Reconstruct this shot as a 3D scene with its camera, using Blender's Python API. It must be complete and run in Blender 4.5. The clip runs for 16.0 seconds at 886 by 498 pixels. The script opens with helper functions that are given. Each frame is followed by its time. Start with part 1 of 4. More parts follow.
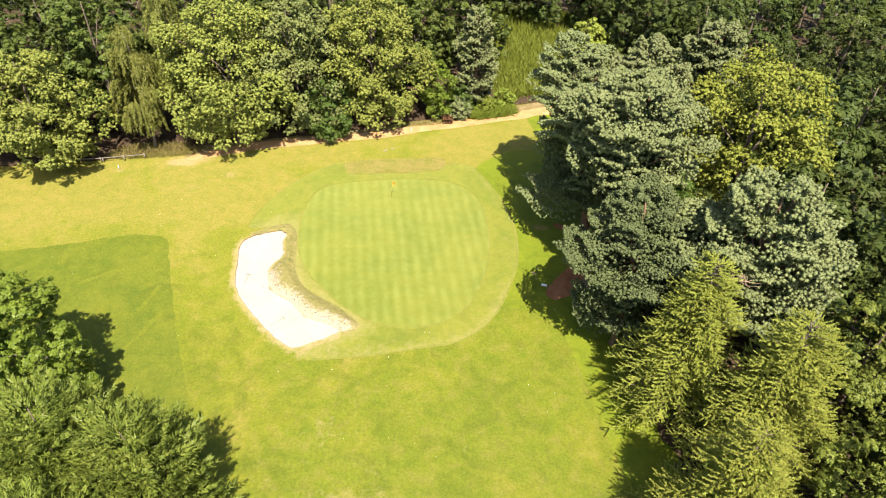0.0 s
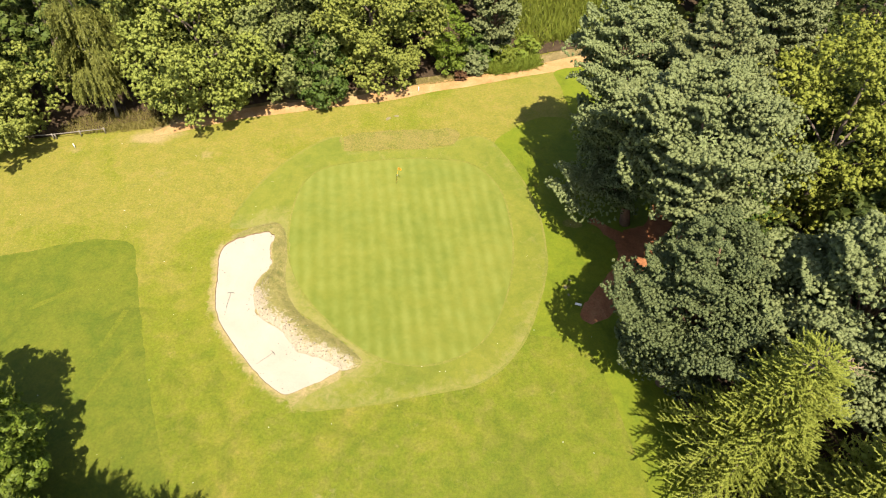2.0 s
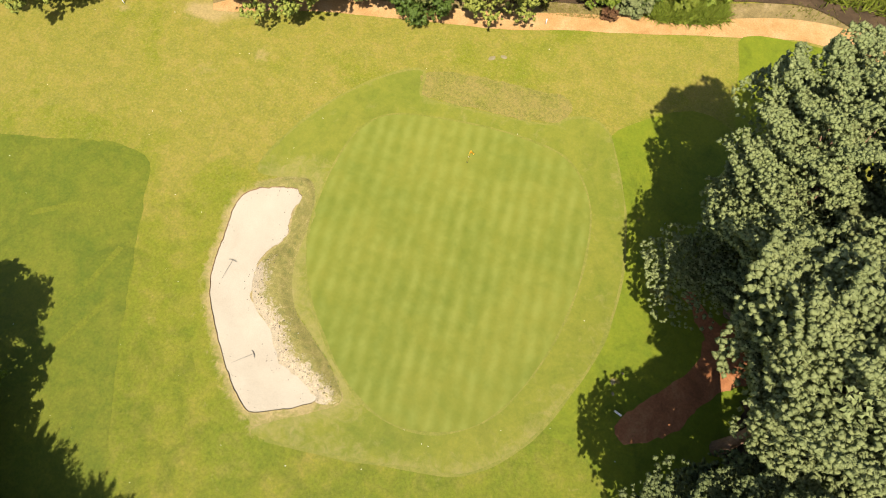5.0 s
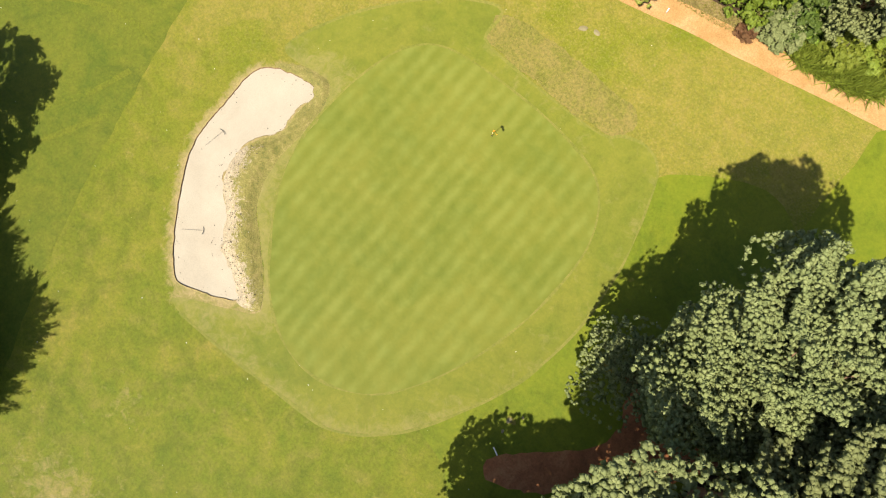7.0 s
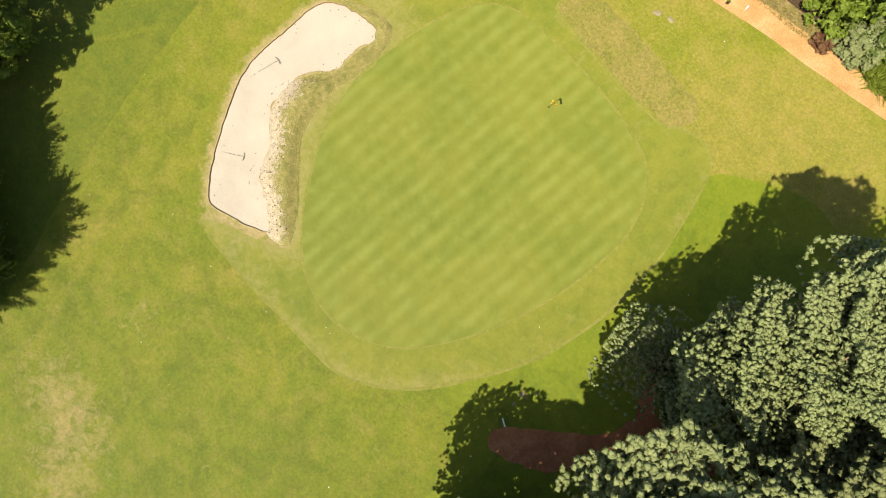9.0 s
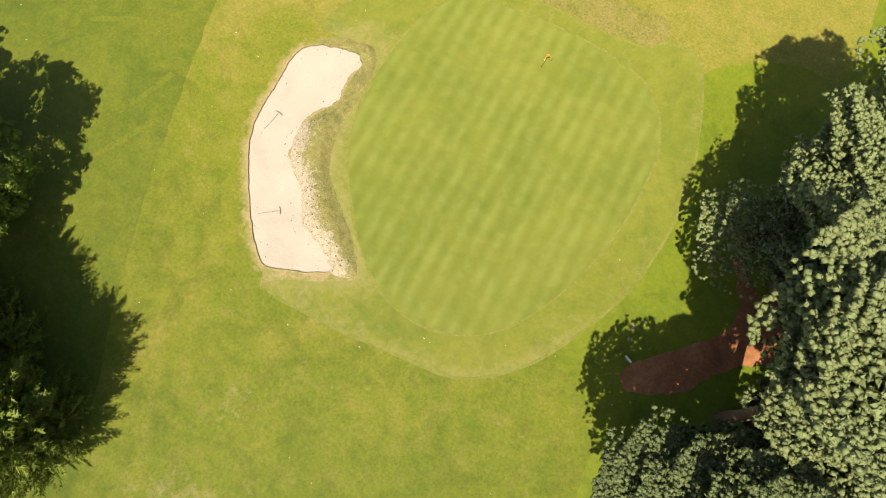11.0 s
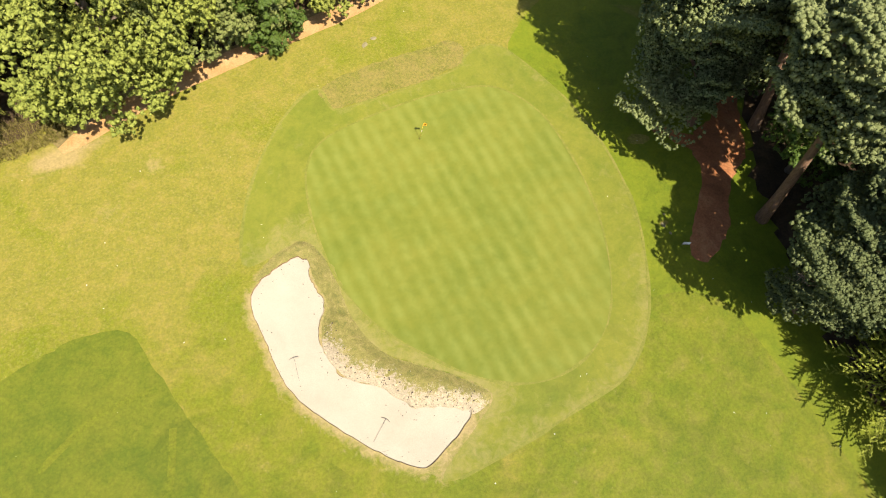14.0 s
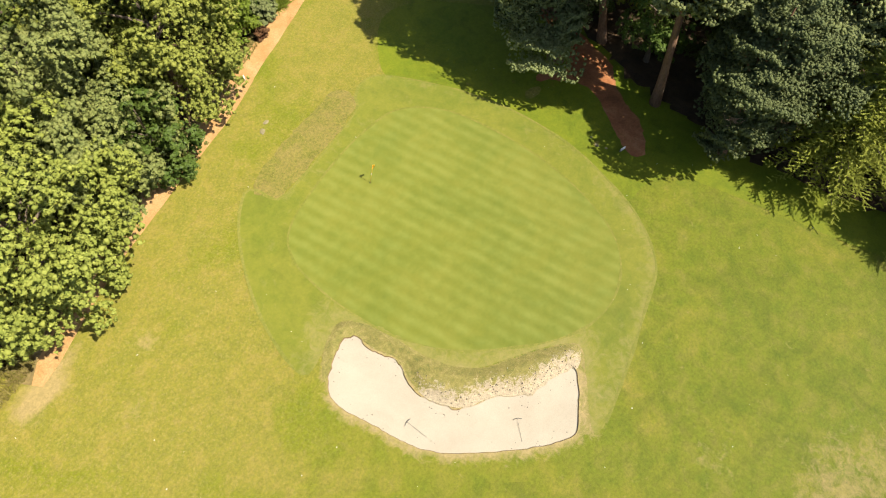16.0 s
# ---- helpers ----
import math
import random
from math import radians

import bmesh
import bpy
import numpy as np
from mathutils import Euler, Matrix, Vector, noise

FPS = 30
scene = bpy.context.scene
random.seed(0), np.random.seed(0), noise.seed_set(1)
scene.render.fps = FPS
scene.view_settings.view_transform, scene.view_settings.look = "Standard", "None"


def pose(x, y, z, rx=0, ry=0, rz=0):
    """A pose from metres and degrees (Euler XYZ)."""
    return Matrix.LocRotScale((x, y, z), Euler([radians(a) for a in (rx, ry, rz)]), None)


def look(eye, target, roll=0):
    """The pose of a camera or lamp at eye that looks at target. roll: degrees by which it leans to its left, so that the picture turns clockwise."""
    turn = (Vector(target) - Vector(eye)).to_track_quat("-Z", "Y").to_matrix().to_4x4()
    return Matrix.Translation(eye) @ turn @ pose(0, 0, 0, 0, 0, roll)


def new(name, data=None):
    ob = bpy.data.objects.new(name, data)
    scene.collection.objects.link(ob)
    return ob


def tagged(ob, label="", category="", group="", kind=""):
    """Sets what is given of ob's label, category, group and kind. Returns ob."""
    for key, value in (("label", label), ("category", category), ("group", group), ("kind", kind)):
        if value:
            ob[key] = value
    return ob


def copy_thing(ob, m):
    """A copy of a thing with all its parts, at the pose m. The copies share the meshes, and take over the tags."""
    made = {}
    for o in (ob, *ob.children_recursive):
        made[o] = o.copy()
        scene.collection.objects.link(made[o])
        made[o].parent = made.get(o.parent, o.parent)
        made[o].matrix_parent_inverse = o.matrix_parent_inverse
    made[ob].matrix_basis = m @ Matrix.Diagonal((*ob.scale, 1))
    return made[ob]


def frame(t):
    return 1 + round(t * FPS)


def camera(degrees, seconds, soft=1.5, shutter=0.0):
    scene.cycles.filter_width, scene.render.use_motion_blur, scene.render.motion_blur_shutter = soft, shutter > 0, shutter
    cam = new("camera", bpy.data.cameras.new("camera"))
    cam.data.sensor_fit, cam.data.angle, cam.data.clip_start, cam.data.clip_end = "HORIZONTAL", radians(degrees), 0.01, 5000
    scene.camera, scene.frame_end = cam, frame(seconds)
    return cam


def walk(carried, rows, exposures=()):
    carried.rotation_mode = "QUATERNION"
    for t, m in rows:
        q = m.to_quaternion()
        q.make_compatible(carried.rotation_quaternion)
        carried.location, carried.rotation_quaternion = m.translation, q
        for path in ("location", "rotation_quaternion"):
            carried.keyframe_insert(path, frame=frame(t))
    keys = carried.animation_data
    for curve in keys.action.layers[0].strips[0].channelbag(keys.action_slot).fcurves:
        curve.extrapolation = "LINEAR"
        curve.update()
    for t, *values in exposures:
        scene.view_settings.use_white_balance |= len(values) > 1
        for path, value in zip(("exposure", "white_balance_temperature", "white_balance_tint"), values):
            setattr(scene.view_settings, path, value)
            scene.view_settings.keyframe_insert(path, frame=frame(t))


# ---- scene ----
cam = camera(71.7, 16.0, soft=1.1)
METRES, EYE, TILT, LEAN, TURN = 96.0, 39.4, -37.55, -0.4, 0.0
ROWS = [
    (0.0, 0.0, 0.0, 0.0, 0.0, 0.0, -0.0),
    (0.5, -0.0035, 0.0257, 0.0231, 0.06, -1.91, -0.01),
    (1.0, -0.0075, 0.0537, 0.0483, 0.04, -4.21, 0.06),
    (1.5, -0.0105, 0.08, 0.071, 0.05, -6.43, 0.07),
    (2.0, -0.0133, 0.1085, 0.0961, 0.13, -9.07, 0.08),
    (2.5, -0.0146, 0.1348, 0.1193, 0.03, -11.34, 0.25),
    (3.0, -0.0127, 0.1638, 0.1451, -0.07, -14.33, 0.48),
    (3.5, -0.0082, 0.191, 0.169, 1.02, -17.4, -0.29),
    (4.0, -0.0011, 0.2203, 0.1942, 4.63, -21.0, -3.06),
    (4.5, 0.0054, 0.2466, 0.2166, 10.56, -24.77, -7.67),
    (7.0, 0.0342, 0.3782, 0.3253, 41.48, -52.85, -26.56),
    (7.5, 0.0346, 0.3877, 0.3315, 47.07, -57.61, -29.14),
    (8.0, 0.0339, 0.3863, 0.3273, 50.63, -59.75, -30.92),
    (8.5, 0.0341, 0.3755, 0.315, 51.67, -59.83, -31.7),
    (11.0, 0.0226, 0.2867, 0.2205, 28.22, -40.49, -21.45),
    (11.5, 0.0055, 0.2681, 0.2039, 22.35, -35.48, -17.78),
    (12.0, -0.0183, 0.2545, 0.1939, 16.37, -31.14, -13.83),
    (12.5, -0.0426, 0.2501, 0.1907, 6.99, -27.9, -6.7),
    (13.0, -0.0781, 0.2528, 0.1937, -1.04, -26.65, -0.66),
    (13.5, -0.1121, 0.2592, 0.2005, -8.68, -26.86, 5.43),
    (14.0, -0.1503, 0.2692, 0.2095, -15.99, -27.66, 10.76),
    (14.5, -0.1827, 0.2803, 0.2196, -21.97, -28.58, 14.98),
    (15.0, -0.2147, 0.291, 0.2311, -30.06, -30.36, 20.4),
    (15.5, -0.2433, 0.3004, 0.2409, -38.73, -32.88, 25.32),
    (16.0, -0.2718, 0.3148, 0.2547, -47.53, -35.75, 29.37),
]
EXPOSURES = [(0.0, 1.70, 6250, 14), (1.5, 1.52, 6350, 13), (3.5, 1.32, 6500, 12), (5.0, 1.26, 6500, 12), (7.0, 1.30, 6500, 10), (9.0, 1.30, 6500, 10), (11.0, 1.26, 6500, 10), (12.5, 1.38, 6500, 12), (14.5, 1.40, 6500, 11), (16.0, 1.34, 6500, 10)]
walk(cam, [(t, pose(0, 0, EYE, TILT, LEAN, TURN) @ pose(METRES * x, METRES * y, METRES * z, 90 + pitch, roll, yaw)) for t, x, y, z, yaw, pitch, roll in ROWS], EXPOSURES)
# ---- daylight ----
SUN_EL, SUN_FROM = 56.5, (0.24, -1.0)        # elevation in degrees; the side of the plan that the sun stands on
world = bpy.data.worlds.new("world")
scene.world = world
world.use_nodes = True
wn, wl = world.node_tree.nodes, world.node_tree.links
sky = wn.new("ShaderNodeTexSky")
sky.sky_type, sky.sun_disc = "NISHITA", False
sky.sun_elevation = radians(SUN_EL)
sky.sun_rotation = math.atan2(SUN_FROM[0], SUN_FROM[1])
sky.air_density, sky.dust_density, sky.ozone_density = 1.0, 1.5, 1.0
wn["Background"].inputs["Strength"].default_value = 0.075
wl.new(sky.outputs[0], wn["Background"].inputs["Color"])
sun = new("sun", bpy.data.lights.new("sun", "SUN"))
sun.data.energy, sun.data.angle, sun.data.color = 4.2, radians(0.6), (1.0, 0.93, 0.78)
_h = Vector((SUN_FROM[0], SUN_FROM[1], 0)).normalized() * math.cos(radians(SUN_EL))
sun.matrix_world = look((_h.x * 100, _h.y * 100, 100 * math.sin(radians(SUN_EL))), (0, 0, 0))


# ---- materials ----
def material(name):
    m = bpy.data.materials.new(name)
    m.use_nodes = True
    return m, m.node_tree.nodes, m.node_tree.links, m.node_tree.nodes["Principled BSDF"]


def coords(n, l, scale=(1, 1, 1), turn=0.0):
    """World-size object coordinates, turned about z."""
    tc, mp = n.new("ShaderNodeTexCoord"), n.new("ShaderNodeMapping")
    mp.inputs["Scale"].default_value = scale
    mp.inputs["Rotation"].default_value = (0, 0, radians(turn))
    l.new(tc.outputs["Object"], mp.inputs["Vector"])
    return mp.outputs["Vector"]


def noise_tex(n, l, vec, scale, detail=4.0, rough=0.6, distort=0.0):
    t = n.new("ShaderNodeTexNoise")
    t.inputs["Scale"].default_value, t.inputs["Detail"].default_value = scale, detail
    t.inputs["Roughness"].default_value, t.inputs["Distortion"].default_value = rough, distort
    l.new(vec, t.inputs["Vector"])
    return t.outputs["Fac"]


def ramp(n, l, fac, stops):
    r = n.new("ShaderNodeValToRGB")
    while len(r.color_ramp.elements) < len(stops):
        r.color_ramp.elements.new(0.5)
    for e, (p, c) in zip(r.color_ramp.elements, stops):
        e.position, e.color = p, (*c, 1)
    l.new(fac, r.inputs["Fac"])
    return r.outputs["Color"]


def mix(n, l, fac, a, b, mode="MIX"):
    m = n.new("ShaderNodeMix")
    m.data_type, m.blend_type = "RGBA", mode
    for value, k in ((fac, 0), (a, 6), (b, 7)):
        if isinstance(value, (int, float)):
            m.inputs[k].default_value = value
        elif isinstance(value, tuple):
            m.inputs[k].default_value = (*value, 1)
        else:
            l.new(value, m.inputs[k])
    return m.outputs[2]


def value_of(n, l, op, a, b=0.0):
    m = n.new("ShaderNodeMath")
    m.operation = op
    for value, k in ((a, 0), (b, 1)):
        if isinstance(value, (int, float)):
            m.inputs[k].default_value = value
        else:
            l.new(value, m.inputs[k])
    return m.outputs[0]


def bump(n, l, height, p, strength=0.5, distance=0.05):
    b = n.new("ShaderNodeBump")
    b.inputs["Strength"].default_value, b.inputs["Distance"].default_value = strength, distance
    l.new(height, b.inputs["Height"])
    l.new(b.outputs["Normal"], p.inputs["Normal"])


def grass_material(name, dry, mid, lush, patch=0.16, relief=0.6, grain=0.5, stripe=None, pale=(0.2, 0.2, 0.05), low=0.39, high=0.61, dry_side=0.0, worn=None, blotch=0.0, fuzz=0.0):
    """Turf: broad patches of dry and lush grass, smaller mottling, blade grain; stripe: (pitch, turn, depth) rows of mowing lanes."""
    m, n, l, p = material(name)
    v = coords(n, l)
    big = noise_tex(n, l, v, patch, 5, 0.62, 0.6)
    if dry_side:
        xyz = n.new("ShaderNodeSeparateXYZ")
        l.new(v, xyz.inputs[0])
        slope = value_of(n, l, "MULTIPLY", value_of(n, l, "SUBTRACT", xyz.outputs[1], value_of(n, l, "ADD", value_of(n, l, "MULTIPLY", xyz.outputs[0], 0.4), 52.0)), dry_side)
        big = value_of(n, l, "ADD", big, value_of(n, l, "MINIMUM", value_of(n, l, "MAXIMUM", slope, -0.13), 0.14))
    col = ramp(n, l, big, [(low, lush), (0.5, mid), (high, dry)])
    mid_n = noise_tex(n, l, v, patch * 7, 4, 0.65, 0.3)
    col = mix(n, l, 0.5, col, ramp(n, l, mid_n, [(0.33, lush), (0.5, mid), (0.67, dry)]))
    if blotch:
        spots = noise_tex(n, l, v, 0.33, 4, 0.62, 0.9)
        if dry_side:
            spots = value_of(n, l, "SUBTRACT", spots, value_of(n, l, "MULTIPLY", value_of(n, l, "MINIMUM", value_of(n, l, "MAXIMUM", slope, -0.05), 0.12), 0.9))
        deep = tuple(c * 0.78 for c in lush)
        col = mix(n, l, ramp(n, l, spots, [(0.52, (0, 0, 0)), (0.70, (blotch, blotch, blotch))]), col, deep)
    if dry_side:
        straw = ramp(n, l, noise_tex(n, l, v, 6.5, 4, 0.75, 0.5), [(0.50, (0, 0, 0)), (0.70, (0.55, 0.55, 0.55))])
        col = mix(n, l, value_of(n, l, "MULTIPLY", straw, value_of(n, l, "MINIMUM", value_of(n, l, "MAXIMUM", value_of(n, l, "MULTIPLY", slope, 9.0), 0.1), 0.9)), col, (0.255, 0.200, 0.076))
    if worn:
        bare, share, cut = worn
        at = n.new("ShaderNodeAttribute")
        at.attribute_name = "wear"
        k = value_of(n, l, "ADD", value_of(n, l, "MULTIPLY", at.outputs["Fac"], share), noise_tex(n, l, v, 1.3, 6, 0.75, 0.6))
        col = mix(n, l, ramp(n, l, k, [(cut[0], (0, 0, 0)), (cut[1], (1, 1, 1))]), col, bare)
    fine = noise_tex(n, l, v, 5.0, 5, 0.8)
    col = mix(n, l, grain, col, ramp(n, l, fine, [(0.27, (0.26, 0.28, 0.24)), (0.5, (0.5, 0.5, 0.5)), (0.75, (0.77, 0.74, 0.65))]), "OVERLAY")
    for pitch, turn, depth in stripe or ():
        sv = coords(n, l, (1, 1, 1), turn)
        w = n.new("ShaderNodeTexWave")
        w.wave_type, w.bands_direction, w.wave_profile = "BANDS", "X", "SIN"
        w.inputs["Scale"].default_value = 2 * math.pi / (20 * pitch)
        w.inputs["Distortion"].default_value, w.inputs["Detail"].default_value, w.inputs["Detail Scale"].default_value = 1.4, 3, 1.2
        l.new(sv, w.inputs["Vector"])
        broken = ramp(n, l, noise_tex(n, l, v, 0.55, 3, 0.7), [(0.35, (0.12, 0.12, 0.12)), (0.65, (0.85, 0.85, 0.85))])
        fac = value_of(n, l, "MULTIPLY", w.outputs["Fac"], value_of(n, l, "MULTIPLY", broken, 2 * depth))
        col = mix(n, l, fac, col, pale)
    l.new(col, p.inputs["Base Color"])
    p.inputs["Roughness"].default_value = 0.75
    p.inputs["Diffuse Roughness"].default_value = 0.5
    p.inputs["Specular IOR Level"].default_value = 0.2
    p.inputs["Sheen Weight"].default_value, p.inputs["Sheen Roughness"].default_value, p.inputs["Sheen Tint"].default_value = fuzz, 0.5, (0.75, 0.85, 0.4, 1)
    bump(n, l, value_of(n, l, "ADD", fine, noise_tex(n, l, v, 28.0, 2)), p, relief, 0.04)
    return m


def soil_material(name, dark, mid, light, patch=0.5, grit=9.0, relief=0.6, grain=0.6):
    m, n, l, p = material(name)
    v = coords(n, l)
    col = ramp(n, l, noise_tex(n, l, v, patch, 6, 0.65, 0.4), [(0.3, dark), (0.5, mid), (0.7, light)])
    g = noise_tex(n, l, v, grit, 4, 0.7)
    col = mix(n, l, grain, col, ramp(n, l, g, [(0.3, (0.3, 0.3, 0.3)), (0.5, (0.5, 0.5, 0.5)), (0.75, (0.72, 0.72, 0.7))]), "OVERLAY")
    l.new(col, p.inputs["Base Color"])
    p.inputs["Roughness"].default_value = 0.9
    p.inputs["Diffuse Roughness"].default_value = 0.3
    p.inputs["Specular IOR Level"].default_value = 0.15
    bump(n, l, g, p, relief, 0.05)
    return m


def leaf_material(name, dark, mid, light, through_light=0.3, gloss=0.45, shine=0.12, relief=0.0):
    """Foliage: every leaf its own shade, the whole tree a shade of its own, light coming through the blade."""
    m, n, l, p = material(name)
    geo, info = n.new("ShaderNodeNewGeometry"), n.new("ShaderNodeObjectInfo")
    v = coords(n, l)
    clump, tuft = noise_tex(n, l, v, 0.45, 3, 0.6), noise_tex(n, l, v, 2.6, 2, 0.5)
    fac = value_of(n, l, "ADD", value_of(n, l, "MULTIPLY", geo.outputs["Random Per Island"], 0.3), value_of(n, l, "MULTIPLY", clump, 0.3))
    fac = value_of(n, l, "ADD", fac, value_of(n, l, "MULTIPLY", tuft, 0.4))
    col = ramp(n, l, fac, [(0.2, dark), (0.5, mid), (0.8, light)])
    hsv = n.new("ShaderNodeHueSaturation")
    l.new(col, hsv.inputs["Color"])
    l.new(value_of(n, l, "ADD", value_of(n, l, "MULTIPLY", info.outputs["Random"], 0.016), 0.494), hsv.inputs["Hue"])
    l.new(value_of(n, l, "ADD", value_of(n, l, "MULTIPLY", info.outputs["Random"], 0.3), 0.85), hsv.inputs["Value"])
    l.new(hsv.outputs["Color"], p.inputs["Base Color"])
    p.inputs["Roughness"].default_value = gloss
    p.inputs["Specular IOR Level"].default_value = shine
    if relief:
        bump(n, l, noise_tex(n, l, v, 13.0, 3, 0.7), p, relief, 0.06)
    tr, ms = n.new("ShaderNodeBsdfTranslucent"), n.new("ShaderNodeMixShader")
    l.new(hsv.outputs["Color"], tr.inputs["Color"])
    ms.inputs[0].default_value = through_light
    l.new(p.outputs[0], ms.inputs[1])
    l.new(tr.outputs[0], ms.inputs[2])
    l.new(ms.outputs[0], n["Material Output"].inputs["Surface"])
    return m


def bark_material(name, dark, light, scale=3.0):
    m, n, l, p = material(name)
    v = coords(n, l, (1, 1, 0.25))
    f = noise_tex(n, l, v, scale * 4, 5, 0.7)
    l.new(ramp(n, l, f, [(0.3, dark), (0.7, light)]), p.inputs["Base Color"])
    p.inputs["Roughness"].default_value = 0.9
    bump(n, l, f, p, 0.8, 0.05)
    return m


def plain_material(name, colour, rough=0.6, metal=0.0, vary=0.15, scale=6.0):
    m, n, l, p = material(name)
    f = noise_tex(n, l, coords(n, l), scale, 4, 0.6)
    l.new(ramp(n, l, f, [(0.3, tuple(c * (1 - vary) for c in colour)), (0.7, tuple(min(1, c * (1 + vary)) for c in colour))]), p.inputs["Base Color"])
    p.inputs["Roughness"].default_value, p.inputs["Metallic"].default_value = rough, metal
    return m


ROUGH_TURF = grass_material("rough_turf", (0.182, 0.151, 0.027), (0.129, 0.134, 0.008), (0.090, 0.114, 0.005), 0.11, 0.5, 0.66, dry_side=0.0058, worn=((0.25, 0.188, 0.075), 0.5, (0.60, 0.98)), blotch=0.6)
LONG_TURF = grass_material("long_turf", (0.116, 0.122, 0.010), (0.092, 0.108, 0.007), (0.070, 0.094, 0.006), 0.2, 0.5, 0.6, blotch=0.5)
APRON_TURF = grass_material("apron_turf", (0.150, 0.147, 0.016), (0.130, 0.136, 0.012), (0.096, 0.116, 0.008), 0.2, 0.2, 0.3, worn=((0.205, 0.174, 0.056), 0.36, (0.56, 0.98)), blotch=0.4, fuzz=0.35)
GREEN_TURF = grass_material("green_turf", (0.136, 0.138, 0.014), (0.115, 0.126, 0.010), (0.089, 0.109, 0.007), 0.16, 0.1, 0.14, ((1.15, -7.6, 0.23), (1.9, 82.4, 0.07)), (0.190, 0.204, 0.040), fuzz=0.55)
DRY_TURF = grass_material("dry_turf", (0.200, 0.157, 0.046), (0.162, 0.143, 0.031), (0.118, 0.121, 0.016), 0.6, 1.0, 0.9)
TEE_TURF = grass_material("tee_turf", (0.138, 0.150, 0.008), (0.117, 0.139, 0.006), (0.090, 0.120, 0.005), 0.2, 0.35, 0.45, blotch=0.7)
EDGE_TURF = grass_material("edge_turf", (0.174, 0.160, 0.034), (0.150, 0.148, 0.025), (0.118, 0.129, 0.016), 0.5, 0.4, 0.5)
TRACK_TURF = grass_material("track_turf", (0.122, 0.126, 0.010), (0.100, 0.113, 0.007), (0.076, 0.098, 0.006), 0.3, 0.7, 0.8)
MARGIN_TURF = grass_material("bunker_margin_turf", (0.242, 0.185, 0.043), (0.172, 0.152, 0.026), (0.112, 0.118, 0.013), 0.5, 0.9, 0.8)
SAND = soil_material("bunker_sand", (0.305, 0.262, 0.198), (0.328, 0.285, 0.218), (0.345, 0.302, 0.233), 0.35, 14.0, 0.2, 0.25)
PATH_SOIL = soil_material("orange_path_soil", (0.285, 0.155, 0.055), (0.345, 0.203, 0.082), (0.40, 0.258, 0.122), 0.45, 8.0, 0.5)
CLAY_SOIL = soil_material("red_clay_soil", (0.19, 0.075, 0.029), (0.26, 0.105, 0.042), (0.33, 0.155, 0.066), 0.6, 6.0, 0.8)
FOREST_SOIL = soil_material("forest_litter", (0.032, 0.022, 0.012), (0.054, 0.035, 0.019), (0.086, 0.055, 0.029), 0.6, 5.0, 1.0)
VERGE_SOIL = soil_material("verge_litter", (0.12, 0.092, 0.035), (0.175, 0.130, 0.052), (0.24, 0.175, 0.085), 0.7, 5.0, 0.8)
LIP_SOIL = soil_material("bunker_lip_soil", (0.085, 0.052, 0.026), (0.15, 0.095, 0.05), (0.23, 0.155, 0.085), 2.0, 9.0, 0.9)


def worn_material(name, turf_stops, bare, spot_scale, share, cut, relief=0.12):
    """Turf with bare ground showing through in broken spots, the more the higher the mesh's wear value."""
    m, n, l, p = material(name)
    v = coords(n, l)
    f = noise_tex(n, l, v, 2.2, 5, 0.7, 0.5)
    turf = ramp(n, l, f, turf_stops)
    worn = n.new("ShaderNodeAttribute")
    worn.attribute_name = "wear"
    spots = noise_tex(n, l, v, spot_scale, 6, 0.8, 0.8)
    k = value_of(n, l, "ADD", value_of(n, l, "MULTIPLY", worn.outputs["Fac"], share), spots)
    tone = ramp(n, l, noise_tex(n, l, v, 4.5, 4, 0.75), [(0.3, tuple(c * 0.62 for c in bare)), (0.62, bare)])
    col = mix(n, l, ramp(n, l, k, [(cut[0], (0, 0, 0)), (cut[1], (1, 1, 1))]), turf, tone)
    g = noise_tex(n, l, v, 12.0, 3, 0.7)
    col = mix(n, l, 0.8, col, ramp(n, l, g, [(0.28, (0.33, 0.33, 0.33)), (0.5, (0.52, 0.52, 0.52)), (0.75, (0.75, 0.75, 0.72))]), "OVERLAY")
    l.new(col, p.inputs["Base Color"])
    p.inputs["Roughness"].default_value = 0.9
    bump(n, l, value_of(n, l, "ADD", g, f), p, 1.0, relief)
    return m


BANK_TURF = worn_material("bank_turf", [(0.3, (0.118, 0.116, 0.020)), (0.5, (0.195, 0.170, 0.040)), (0.72, (0.28, 0.222, 0.076))], (0.40, 0.325, 0.215), 3.0, 0.44, (0.70, 0.80))
RIM_TURF = grass_material("bunker_rim_turf", (0.168, 0.148, 0.020), (0.129, 0.134, 0.008), (0.090, 0.114, 0.005), 0.11, 0.5, 0.62, dry_side=0.0058, worn=((0.255, 0.196, 0.085), 0.42, (0.62, 0.92)))
LIME_LEAF = leaf_material("lime_leaf", (0.118, 0.145, 0.026), (0.215, 0.236, 0.044), (0.330, 0.340, 0.072), 0.2, 0.6, 0.12, 0.35)
OLIVE_LEAF = leaf_material("olive_leaf", (0.100, 0.122, 0.032), (0.170, 0.188, 0.054), (0.260, 0.266, 0.082), 0.22, 0.6, 0.12, 0.35)
SYCAMORE_LEAF = leaf_material("sycamore_leaf", (0.085, 0.112, 0.017), (0.145, 0.165, 0.027), (0.235, 0.235, 0.042))
